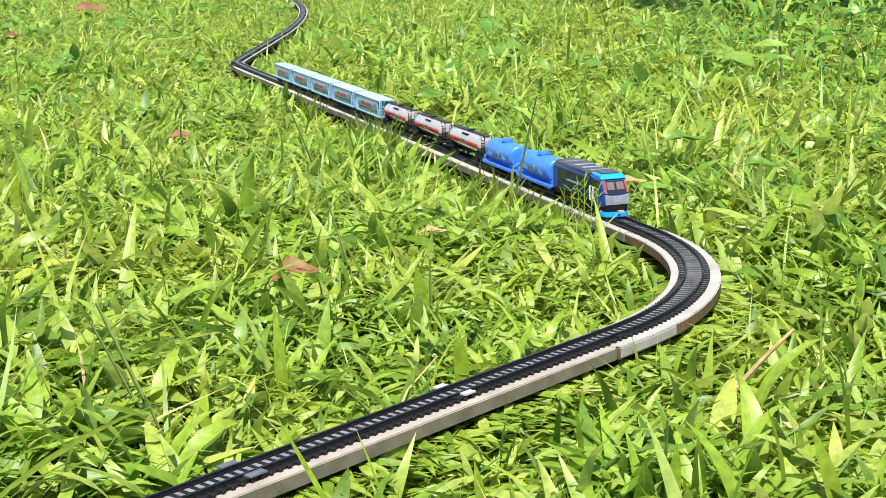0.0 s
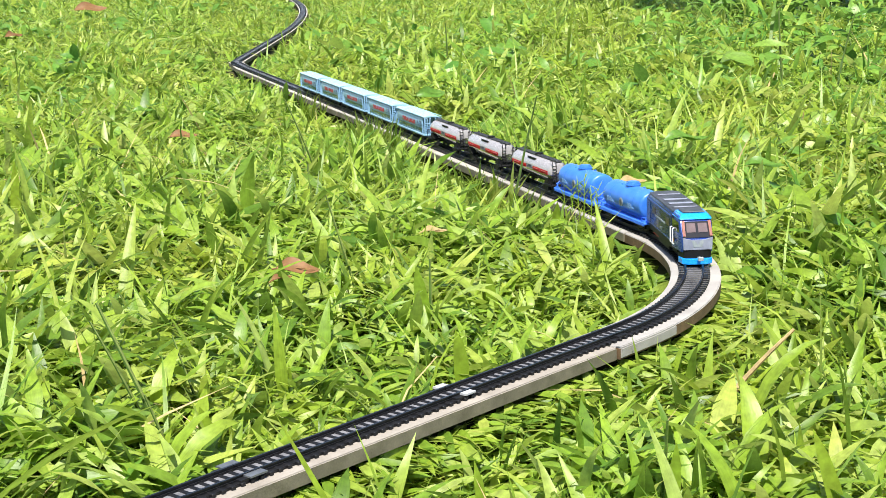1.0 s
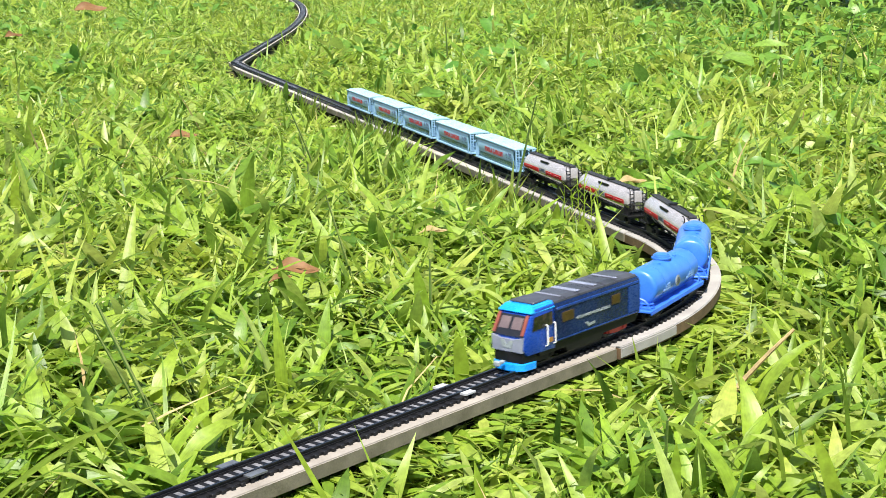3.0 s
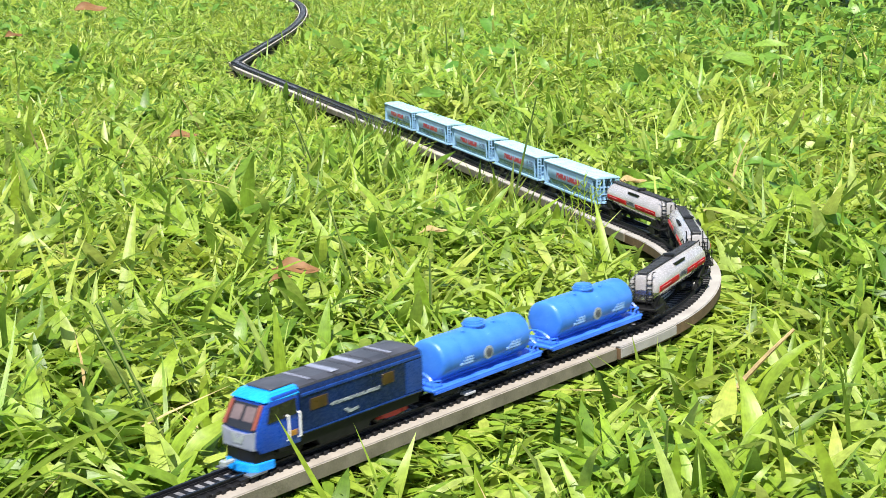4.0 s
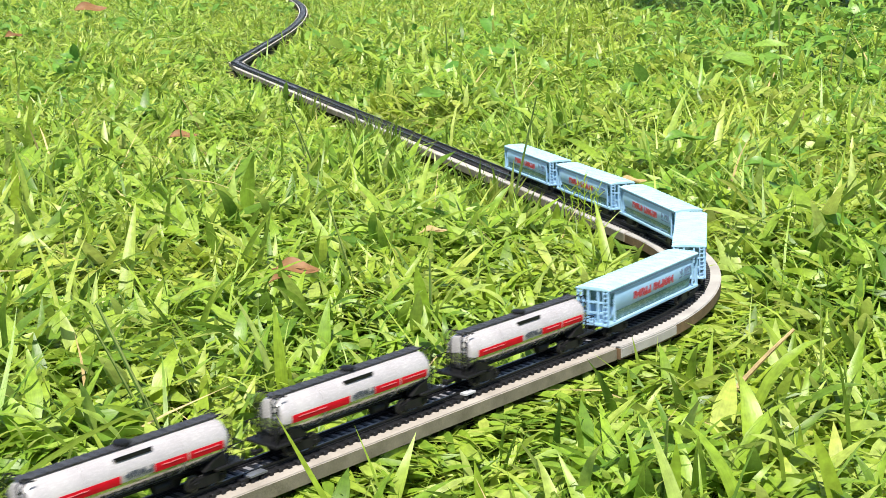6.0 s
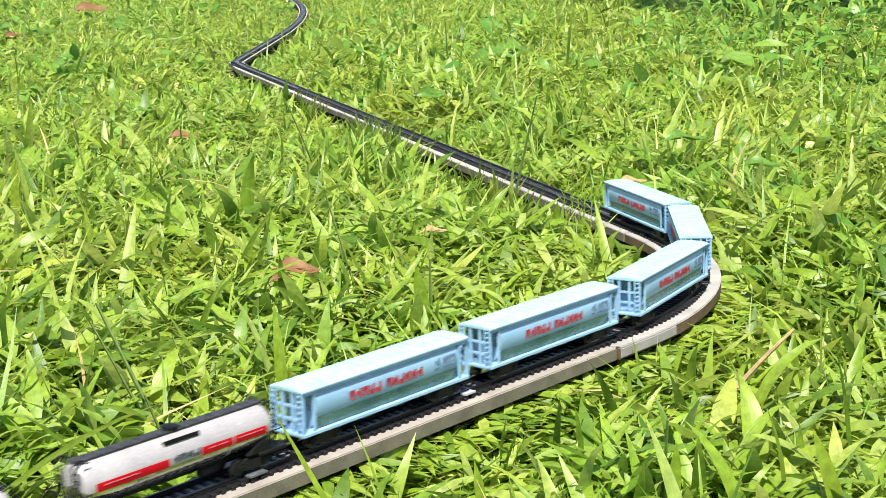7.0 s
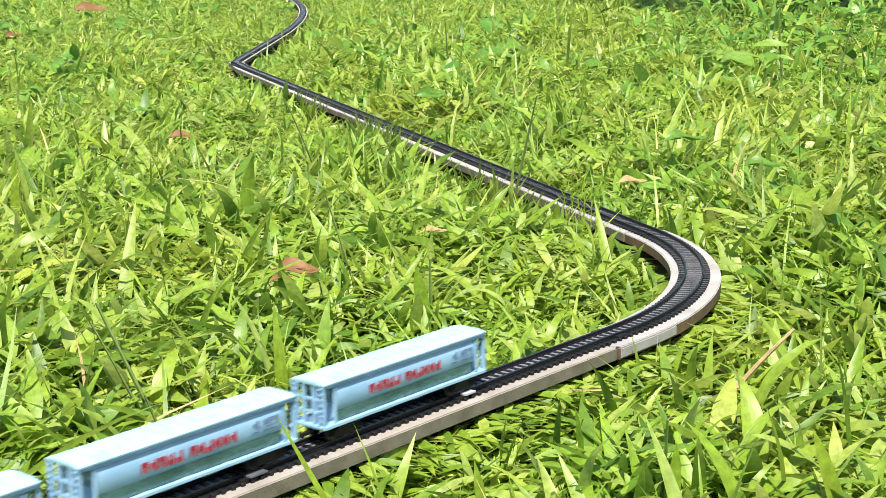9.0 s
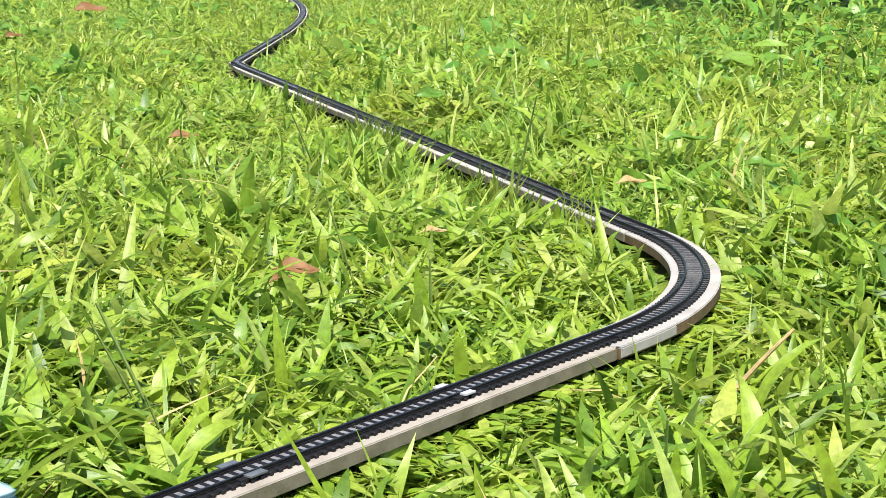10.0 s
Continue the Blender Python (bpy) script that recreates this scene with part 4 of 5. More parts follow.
def white_tank():
    root = tagged(new("toy_tank_wagon"), "white toy tank wagon with red stripe and black walkway", "toy wagon", "white tank wagons")
    r, cz = 0.0132, 0.0252
    half = 0.0700
    # white upper shell and silver belly
    for name, a0, a1, mat, lab in (("upper_shell", radians(-12), radians(192), "tank_white", "glossy white upper tank shell"), ("belly", radians(192), radians(348), "tank_silver", "shiny silver tank belly")):
        bm = bmesh.new()
        prof = [(-half, 0.0001), (-half + 0.0002, 0.0080), (-half + 0.0010, 0.0112), (-half + 0.0030, 0.0127), (-half + 0.006, r)]
        prof += [(-s, q) for s, q in prof[::-1]]
        n = 22
        rings = []
        for s, q in prof:
            rings.append([bm.verts.new((s, q * math.cos(a0 + (a1 - a0) * k / n), cz + q * math.sin(a0 + (a1 - a0) * k / n))) for k in range(n + 1)])
        fs = []
        for p, q in zip(rings, rings[1:]):
            for k in range(n):
                fs.append(bm.faces.new((p[k], q[k], q[k + 1], p[k + 1])))
        part(name, bm, M[mat], root, lab, True)
    for x in (-0.034, 0.034):
        bm = bmesh.new()
        turned(bm, [(-0.0006, r - 0.001), (-0.0006, r + 0.0002), (0.0006, r + 0.0002), (0.0006, r - 0.001)], "x", (x, 0, cz), 36)
        part("band", bm, M["tank_white"], root, smooth=True)
    # red stripe in segments on both sides, with pale and dark lettering
    for s in (-1, 1):
        for x0, x1 in ((-0.063, -0.012), (0.012, 0.0360), (0.0375, 0.063)):
            bm = bmesh.new()
            n = 4
            inner, outer = [], []
            for k in range(n + 1):
                a = radians(-13 + 21 * k / n)
                for lst, q in ((inner, r - 0.0003), (outer, r + 0.00035)):
                    lst.append((s * q * math.cos(a), cz + q * math.sin(a)))
            prism(bm, inner + outer[::-1], x0 * -s if s > 0 else x0, x1 * -s if s > 0 else x1, "x")
            part("stripe", bm, M["stripe"], root, "red stripe along the tank")
        f = -s if s > 0 else 1
        for x0, x1, n in ((0.040, 0.060, 8), (0.017, 0.032, 6), (-0.058, -0.034, 9)):
            a, b = sorted((f * x0, f * x1))
            bars(root, s * (r + 0.0002), a, b, cz - 0.0002, cz + 0.0005, n, M["stripe_ink"], "pale lettering in bars on the stripe")
        a, b = sorted((f * -0.010, f * 0.011))
        bars(root, s * (r + 0.0001), a, b, cz - 0.0016, cz + 0.0026, 4, M["dark_ink"], "dark lettering in bars at the middle")
    # walkway on top, hatch and side platforms
    top = cz + r
    bm = bmesh.new()
    box(bm, -0.0690, 0.0690, -0.0042, 0.0042, top - 0.0002, top + 0.0010, 0.0003)
    for i in range(23):
        box(bm, -0.0680 + i * 0.0060, -0.0664 + i * 0.0060, -0.0044, 0.0044, top + 0.0009, top + 0.0013)
    part("walkway", bm, M["walk"], root, "black walkway along the tank top")
    for s in (-1, 1):
        bm = bmesh.new()
        a, b = sorted((s * 0.0050, s * 0.0100))
        box(bm, -0.0130, 0.0130, a, b, top - 0.0036, top - 0.0026, 0.0003)
        box(bm, -0.0130, 0.0130, b if s > 0 else a - 0.0006, (b if s > 0 else a) + 0.0006, top - 0.0040, top - 0.0016)
        part("platform", bm, M["black"], root, "black platform beside the hatch")
    bm = bmesh.new()
    turned(bm, [(0, 0.0046), (0.0014, 0.0045), (0.0016, 0.0052), (0.0026, 0.0050), (0.0032, 0.0024)], "z", (0.0, 0, top + 0.0004), 22)
    part("hatch", bm, M["black"], root, "round black hatch", True)
    # end frames, ladders, railings
    for d in (-1, 1):
        bm = bmesh.new()
        a, b = sorted((d * 0.0560, d * 0.0785))
        box(bm, a, b, -0.0145, 0.0145, 0.0092, 0.0114, 0.0005)
        for s in (-1, 1):
            y0, y1 = sorted((s * 0.0060, s * 0.0128))
            x0, x1 = sorted((d * 0.0500, d * 0.0640))
            prism(bm, [(d * 0.048, 0.0112), (d * 0.066, 0.0112), (d * 0.064, 0.0190), (d * 0.056, 0.0165)], y0, y1, "y")
        part("end_platform", bm, M["black"], root, "black end platform")
        for s in (-1, 1):
            bm = bmesh.new()
            x = d * 0.0725
            ya, yb = s * 0.0052, s * 0.0098
            for y in (ya, yb):
                tube(bm, [(x, y, 0.0112), (x, y, top - 0.001), (x - d * 0.003, y, top + 0.0020), (x - d * 0.0080, y, top + 0.0008)], 0.0005, 5)
            for k in range(6):
                tube(bm, [(x, ya, 0.0150 + k * 0.0038), (x, yb, 0.0150 + k * 0.0038)], 0.0004, 5)
            part("ladder", bm, M["black"], root, "thin black end ladder")
        bm = bmesh.new()
        x = d * 0.0778
        tube(bm, [(x, -0.0138, 0.0112), (x, -0.0138, 0.0225), (x, 0.0138, 0.0225), (x, 0.0138, 0.0112)], 0.0005, 5)
        tube(bm, [(x, -0.0138, 0.0168), (x, 0.0138, 0.0168)], 0.0004, 5)
        for s in (-1, 1):
            tube(bm, [(x, s * 0.0138, 0.0225), (d * 0.0660, s * 0.0138, 0.0225), (d * 0.0660, s * 0.0138, 0.0112)], 0.0004, 5)
        part("end_railing", bm, M["black"], root, "thin black end railing")
        coupler(root, d * 0.0768, d, M["black"])
    underbody(root, 0.070, 0.0088, 0.0108, 0.0016)
    bm = bmesh.new()
    turned(bm, [(-0.006, 0.0005), (-0.0058, 0.0030), (0.0058, 0.0030), (0.006, 0.0005)], "x", (-0.022, 0.004, 0.0082), 14)
    part("brake_cylinder", bm, M["black"], root, smooth=True)
    return root, [bogie(root, 0.0520, 0.0098, M["black"]), bogie(root, -0.0520, 0.0098, M["black"])]


def hopper():
    root = tagged(new("toy_hopper_wagon"), "pale blue toy covered hopper wagon with red lettering", "toy wagon", "pale blue hopper wagons")
    HL = 0.0810
    # round-sided body
    half = [(0.0085, 0.0120), (0.0118, 0.0150), (0.0144, 0.0180), (0.0164, 0.0212), (0.0177, 0.0246), (0.0183, 0.0282), (0.0182, 0.0316), (0.0175, 0.0348), (0.0162, 0.0372), (0.0152, 0.0385)]
    bm = bmesh.new()
    prism(bm, half + [(-y, z) for y, z in half[::-1]], -0.0690, 0.0690, "x")
    part("body", bm, M["hop"], root, "round-sided pale blue body", True)
    # chutes below, in the colour darkened for shade
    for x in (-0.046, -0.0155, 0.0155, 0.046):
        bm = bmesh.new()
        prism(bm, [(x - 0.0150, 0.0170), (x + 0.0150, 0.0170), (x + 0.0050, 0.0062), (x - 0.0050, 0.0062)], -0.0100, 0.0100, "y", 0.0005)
        part("chute", bm, M["hop_shade"], root, "discharge chute in a blue-green darkened for shade")
    for s in (-1, 1):
        # sill below the sides
        bm = bmesh.new()
        a, b = sorted((s * 0.0150, s * 0.0186))
        box(bm, -HL, HL, a, b, 0.0100, 0.0126, 0.0005)
        part("side_sill", bm, M["hop"], root, "pale blue side sill")
        # band coloured as the shade and grass reflection low on the side
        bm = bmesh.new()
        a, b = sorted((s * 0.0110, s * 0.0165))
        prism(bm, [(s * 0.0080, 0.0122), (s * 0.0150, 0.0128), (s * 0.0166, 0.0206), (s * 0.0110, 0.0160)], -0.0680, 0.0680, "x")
        part("lower_side", bm, M["hop_shade"], root, "lower side with shade and grass reflection put into its colour")
        # dark edge under the roof
        bm = bmesh.new()
        a, b = sorted((s * 0.0172, s * 0.0190))
        box(bm, -HL + 0.001, HL - 0.001, a, b, 0.0372, 0.0389)
        part("roof_edge", bm, M["hop_dark"], root, "dark blue line under the roof edge")
        f = -1 if s > 0 else 1
        for x0, x1, n in ((-0.040, -0.009, 5), (-0.005, 0.032, 6)):
            a, b = sorted((f * -x0, f * -x1))
            a, b = (-b, -a)
            bars(root, s * 0.0183, a, b, 0.0240, 0.0306, n, M["hop_ink"], "red lettering in bars on the side")
        for x0, x1, n in ((0.044, 0.050, 1), (0.053, 0.066, 3)):
            a, b = sorted((f * x0, f * x1))
            bars(root, s * 0.0182, a, b, 0.0270, 0.0322, n, M["hop_blue_ink"], "small dark blue emblem in bars")
            bars(root, s * 0.0179, a, b, 0.0244, 0.0256, n + 2, M["hop_blue_ink"], "small dark blue lettering in bars")
    # roof with slopes and cross ribs
    bm = bmesh.new()
    prism(bm, [(0.0188, 0.0388), (0.0190, 0.0400), (0.0110, 0.0414), (-0.0110, 0.0414), (-0.0190, 0.0400), (-0.0188, 0.0388)], -HL, HL, "x", 0.0003)
    part("roof", bm, M["hop_roof"], root, "pale blue-white ribbed roof")
    for i in range(17):
        bm = bmesh.new()
        x = -0.0768 + i * 0.0096
        prism(bm, [(0.0186, 0.0399), (0.0186, 0.0404), (0.0110, 0.0418), (-0.0110, 0.0418), (-0.0186, 0.0404), (-0.0186, 0.0399)], x - 0.0006, x + 0.0006, "x")
        part("roof_rib", bm, M["hop_roof"], root)
    # end frames: slanted end sheet, posts, ladders
    for d in (-1, 1):
        # end sheet takes the same shade-darkened colour
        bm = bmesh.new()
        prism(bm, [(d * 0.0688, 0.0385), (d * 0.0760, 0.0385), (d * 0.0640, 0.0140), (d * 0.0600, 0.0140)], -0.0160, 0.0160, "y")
        part("end_sheet", bm, M["hop_shade"], root, "slanted end sheet in the shade-darkened blue-green")
        bm = bmesh.new()
        for y in (-0.0165, -0.0055, 0.0055, 0.0165):
            box(bm, min(d * 0.0788, d * 0.0806), max(d * 0.0788, d * 0.0806), y - 0.0011, y + 0.0011, 0.0120, 0.0388)
        for z in (0.0205, 0.0290):
            box(bm, min(d * 0.0786, d * 0.0800), max(d * 0.0786, d * 0.0800), -0.0165, 0.0165, z - 0.0008, z + 0.0008)
        part("end_frame", bm, M["hop"], root, "pale blue end posts and rails")
        bm = bmesh.new()
        box(bm, min(d * 0.0640, d * HL), max(d * 0.0640, d * HL), -0.0180, 0.0180, 0.0100, 0.0124, 0.0005)
        part("end_deck", bm, M["hop"], root, "pale blue end platform")
        for s in (-1, 1):
            bm = bmesh.new()
            for y in (s * 0.0118, s * 0.0172):
                box(bm, min(d * 0.0804, d * 0.0812), max(d * 0.0804, d * 0.0812), y - 0.0005, y + 0.0005, 0.0128, 0.0386)
            for k in range(7):
                z = 0.0150 + k * 0.0036
                box(bm, min(d * 0.0804, d * 0.0811), max(d * 0.0804, d * 0.0811), min(s * 0.0118, s * 0.0172), max(s * 0.0118, s * 0.0172), z, z + 0.0009)
            part("ladder", bm, M["hop"], root, "pale blue end ladder")
            bm = bmesh.new()
            y0, y1 = sorted((s * 0.0168, s * 0.0184))
            x0, x1 = sorted((d * 0.0700, d * 0.0716))
            box(bm, x0, x1, y0, y1, 0.0134, 0.0386)
            part("corner_post", bm, M["hop"], root)
        coupler(root, d * 0.0800, d, M["black"])
    for part_ in root.children:
        for vert in part_.data.vertices:
            vert.co.y *= 0.80
    underbody(root, 0.066, 0.0085, 0.0105, 0.003)
    return root, [bogie(root, 0.0590, 0.0098, M["black"]), bogie(root, -0.0590, 0.0098, M["black"])]


TRAIN = []                        # thing, place behind the leading hopper's front, half the bogie distance, its bogies


def couple(thing, bogs, at_, reach):
    TRAIN.append((thing, at_, reach, bogs))


def again(thing):
    c = copy_thing(thing, thing.matrix_basis)
    return c, sorted((o for o in c.children if o.name.startswith("bogie")), key=lambda o: -o.location.x)


_l, _b = locomotive()
couple(_l, _b, 0.8945, 0.049)
_t, _b = blue_tank()
couple(_t, _b, 0.7460, 0.040)
couple(*again(_t), 0.6110, 0.040)
_w, _b = white_tank()
couple(_w, _b, 0.4575, 0.052)
for k in (1, 2):
    couple(*again(_w), 0.4575 - 0.1825 * k, 0.052)
_h, _b = hopper()
couple(_h, _b, -0.0810, 0.059)
for k in (1, 2, 3, 4):
    couple(*again(_h), -0.0810 - 0.186 * k, 0.059)

# the train's way: seconds and metres along the track of the leading hopper's front
RUN_T = [0, 0.5, 1, 1.5, 2, 2.5, 2.7, 3.8, 4, 4.5, 5, 5.5, 5.7, 6.8, 7, 7.5, 8, 8.5, 9, 9.5, 10]
RUN_U = [-1.5052, -1.3652, -1.2362, -1.1352, -1.0352, -0.9480, -0.9030, -0.6172, -0.5612, -0.4128, -0.2698, -0.1228, -0.0598, 0.2996, 0.3681, 0.5441, 0.7246, 0.9036, 1.0936, 1.2876, 1.4816]


def run(t):
    """Smooth reading between the times of the run."""
    i = min(max(int(np.searchsorted(RUN_T, t, "right")) - 1, 0), len(RUN_T) - 2)
    sl = lambda j: (RUN_U[min(j + 1, len(RUN_U) - 1)] - RUN_U[max(j - 1, 0)]) / (RUN_T[min(j + 1, len(RUN_T) - 1)] - RUN_T[max(j - 1, 0)])
    h = RUN_T[i + 1] - RUN_T[i]
    s = (t - RUN_T[i]) / h
    return (2 * s ** 3 - 3 * s * s + 1) * RUN_U[i] + (s ** 3 - 2 * s * s + s) * h * sl(i) + (3 * s * s - 2 * s ** 3) * RUN_U[i + 1] + (s ** 3 - s * s) * h * sl(i + 1)


def slack(u):
    """Behind the bend the couplings are pushed together a little."""
    k = min(max((-u - 0.15) / 0.35, 0), 1)
    return u + 0.014 * k * k * (3 - 2 * k)


def motions():
    for thing, at_, reach, bogs in TRAIN:
        rows, turns = [], [[], []]
        for k in range(51):
            t = k * 0.2
            u = slack(run(t) + at_)
            (pf, df), (pb, db) = line(u + reach), line(u - reach)
            d = (pf - pb).normalized()
            m = (pf + pb) / 2
            rz = math.degrees(math.atan2(d.y, d.x))
            rows.append((t, pose(m.x, m.y, ZR, 0, 0, rz)))
            for j, dd in enumerate((df, db)):
                a = math.degrees(math.atan2(dd.y, dd.x)) - rz
                a = (a + 180) % 360 - 180
                turns[j].append((t, pose(bogs[j].location.x, 0, 0, 0, 0, a)))
        walk(thing, rows)
        for bg, tr in zip(bogs, turns):
            walk(bg, tr)

# ---- single plants and litter that stand out in the lawn ----
def soil_z(x, y):
    return float(ground_z(np.array([[x, y]]))[0])


def stem(name, label, category, base, tip, width, material, bow=0.0, group="", flat=True, twigs=0, seed=0):
    """One blade or stem from the soil at base (x, y) to tip (x, y, z), bowed sideways; flat blades are folded strips with a body."""
    r_ = random.Random(seed)
    b = Vector((base[0], base[1], soil_z(*base[:2]) - 0.002))
    t = Vector(tip)
    n = 9
    side = Vector((-(t - b).y, (t - b).x, 0))
    side = side.normalized() if side.length > 1e-5 else Vector((1, 0, 0))
    pts = [b.lerp(t, i / n) + (side * 0.6 + Vector((0, 0, 0.8))) * bow * math.sin(math.pi * i / n) * (t - b).length for i in range(n + 1)]
    bm = bmesh.new()
    if flat:
        across = Vector((0.93, -0.36 + 0.5 * r_.random(), 0.12)).normalized()
        prev = None
        for i, q in enumerate(pts):
            k = i / n
            w = width * 0.5 * (np.interp(k, [0, 0.2, 0.5, 0.8, 1], [0.45, 0.8, 1.0, 0.68, 0.03]))
            a2_ = (across + Vector((0, 0, 0.3 * (k - 0.3)))).normalized()
            up_ = a2_.cross((t - b).normalized()).normalized()
            ring = [bm.verts.new(q - a2_ * w + up_ * w * 0.28), bm.verts.new(q - up_ * 0.0003), bm.verts.new(q + a2_ * w + up_ * w * 0.28), bm.verts.new(q + up_ * 0.0003)]
            if prev:
                for j in range(4):
                    bm.faces.new((prev[j], prev[(j + 1) % 4], ring[(j + 1) % 4], ring[j]))
            else:
                bm.faces.new(ring[::-1])
            prev = ring
        bm.faces.new(prev)
    else:
        tube(bm, pts, [width * 0.5 * (1 - 0.55 * i / n) for i in range(n + 1)], 6)
        for k in range(twigs):
            q = pts[n - k // 2] if k // 2 <= n else pts[1]
            d = Vector((r_.uniform(-1, 1), r_.uniform(-0.6, 0.6), r_.uniform(0.4, 1.2))).normalized()
            tube(bm, [q, q + d * 0.006, q + d * 0.013 + Vector((0, 0, -0.001))], [width * 0.3, width * 0.34, width * 0.08], 5)
    ob = solid(bm, name, material, smooth=True)
    return tagged(ob, label, category, group)


for i, (x, y, tx, tz, w, bow) in enumerate(((-0.162, 2.098, -0.213, 0.117, 0.0028, 0.05), (-0.185, 2.176, -0.203, 0.059, 0.0034, 0.03), (-0.179, 0.962, -0.198, 0.043, 0.0024, 0.04), (-0.195, 1.006, -0.241, 0.083, 0.0022, 0.05),
        (-0.292, 1.070, -0.272, 0.027, 0.0022, 0.03), (0.101, 1.643, 0.109, 0.021, 0.0030, 0.0), (0.074, 1.740, 0.112, 0.150, 0.0024, 0.06), (0.132, 0.911, 0.137, 0.033, 0.0022, 0.02),
        (0.023, 3.811, 0.021, 0.121, 0.0040, 0.02))):
    stem("flowering_grass", "thin dark green flowering grass stem", "grass", (x, y), (tx, y - 0.012, tz), w * 1.6, M["dark_grass"], bow, "dark stems in the lawn", False, 0, i)
for i, (x, y, tx, tz, w, bow) in enumerate(((-0.054, 4.361, -0.063, 0.061, 0.004, 0.0), (0.781, 2.982, 0.821, 0.162, 0.0032, 0.05), (0.711, 3.105, 0.699, 0.165, 0.0040, 0.03), (-0.074, 1.394, -0.109, 0.096, 0.0022, 0.04),
        (-0.065, 1.851, -0.068, 0.037, 0.0034, 0.02), (0.994, 3.526, 0.952, 0.086, 0.0036, 0.03), (-0.172, 1.066, -0.201, 0.050, 0.0019, 0.05), (-0.182, 0.990, -0.237, 0.094, 0.0030, 0.03), (-0.326, 1.319, -0.337, 0.026, 0.0028, 0.02), (-0.126, 1.182, -0.136, 0.012, 0.0026, 0.03), (-0.050, 1.254, -0.074, 0.020, 0.0026, 0.02), (-0.173, 1.973, -0.176, 0.042, 0.0036, 0.01), (-0.010, 1.300, -0.012, 0.052, 0.0026, 0.02))):
    stem("flowering_grass", "thin dark green flowering grass stem", "grass", (x, y), (tx, y + 0.010, tz), w * 1.6, M["dark_grass"], bow, "dark stems in the lawn", False, 0, 20 + i)
for i, (x, y, tx, tz, w) in enumerate(((0.012, 1.155, 0.008, 0.030, 0.0125), (-0.018, 1.287, -0.024, 0.054, 0.0150), (-0.163, 1.003, -0.170, 0.021, 0.0130), (-0.533, 1.844, -0.522, 0.079, 0.0150), (-0.208, 1.503, -0.193, 0.036, 0.0110),
        (0.044, 1.360, 0.040, 0.030, 0.0120), (0.118, 1.655, 0.128, 0.041, 0.0130), (0.369, 1.565, 0.359, 0.041, 0.0130), (-0.159, 2.074, -0.158, 0.032, 0.0120), (-0.325, 1.338, -0.314, 0.038, 0.0120))):
    stem("tall_grass", "broad upright yellow-green grass blade", "grass", (x, y), (tx, y - 0.010, tz), w, M["pale"], 0.05, "broad single blades", True, 0, i)
for i, (x, y, tx, tz, w) in enumerate(((0.093, 1.044, 0.097, 0.012, 0.0066), (-0.125, 1.117, -0.120, 0.016, 0.0078), (-0.479, 2.658, -0.482, 0.060, 0.0095), (0.020, 0.905, 0.016, 0.010, 0.0080), (0.134, 0.895, 0.141, 0.022, 0.0105),
        (0.250, 0.890, 0.224, 0.030, 0.0105), (-0.190, 3.114, -0.206, 0.021, 0.0120), (-1.050, 4.298, -1.010, 0.090, 0.0120), (0.135, 1.085, 0.134, 0.018, 0.0040), (0.145, 1.640, 0.156, 0.030, 0.0080))):
    stem("tall_grass", "broad upright yellow-green grass blade", "grass", (x, y), (tx, y - 0.006, tz), w, M["pale"], 0.06, "broad single blades", True, 0, 30 + i)
# pale feathery seed heads before the long straight
for i in range(6):
    x = 0.140 + 0.0055 * i
    stem("seed_grass", "pale thin grass stem with a feathery seed head", "grass", (x, 1.640 + 0.006 * (i % 3)), (x + 0.002 * (i - 2.5), 1.640, 0.048 + 0.006 * ((i * 5) % 4)), 0.0014, M["pale"], 0.03, "pale seed heads", False, 12, 50 + i)
# a yellowed blade that leans over the near straight, and long dry stalks
stem("dry_grass", "yellow-green grass blade leaning over the track", "grass", (-0.027, 0.790), (-0.094, 0.790, 0.079), 0.0040, M["pale"], 0.02, "", True, 0, 70)
stem("dry_stalk", "long dry straw-coloured stalk lying on the grass", "dry stalk", (0.184, 1.095), (0.262, 1.097, 0.036), 0.0056, M["straw"], 0.05, "", False, 0, 71)
stem("dry_stalk", "thin arching pale stalk over the grass", "dry stalk", (-0.243, 1.125), (-0.116, 1.090, 0.004), 0.0022, M["pale"], 0.16, "", False, 0, 72)


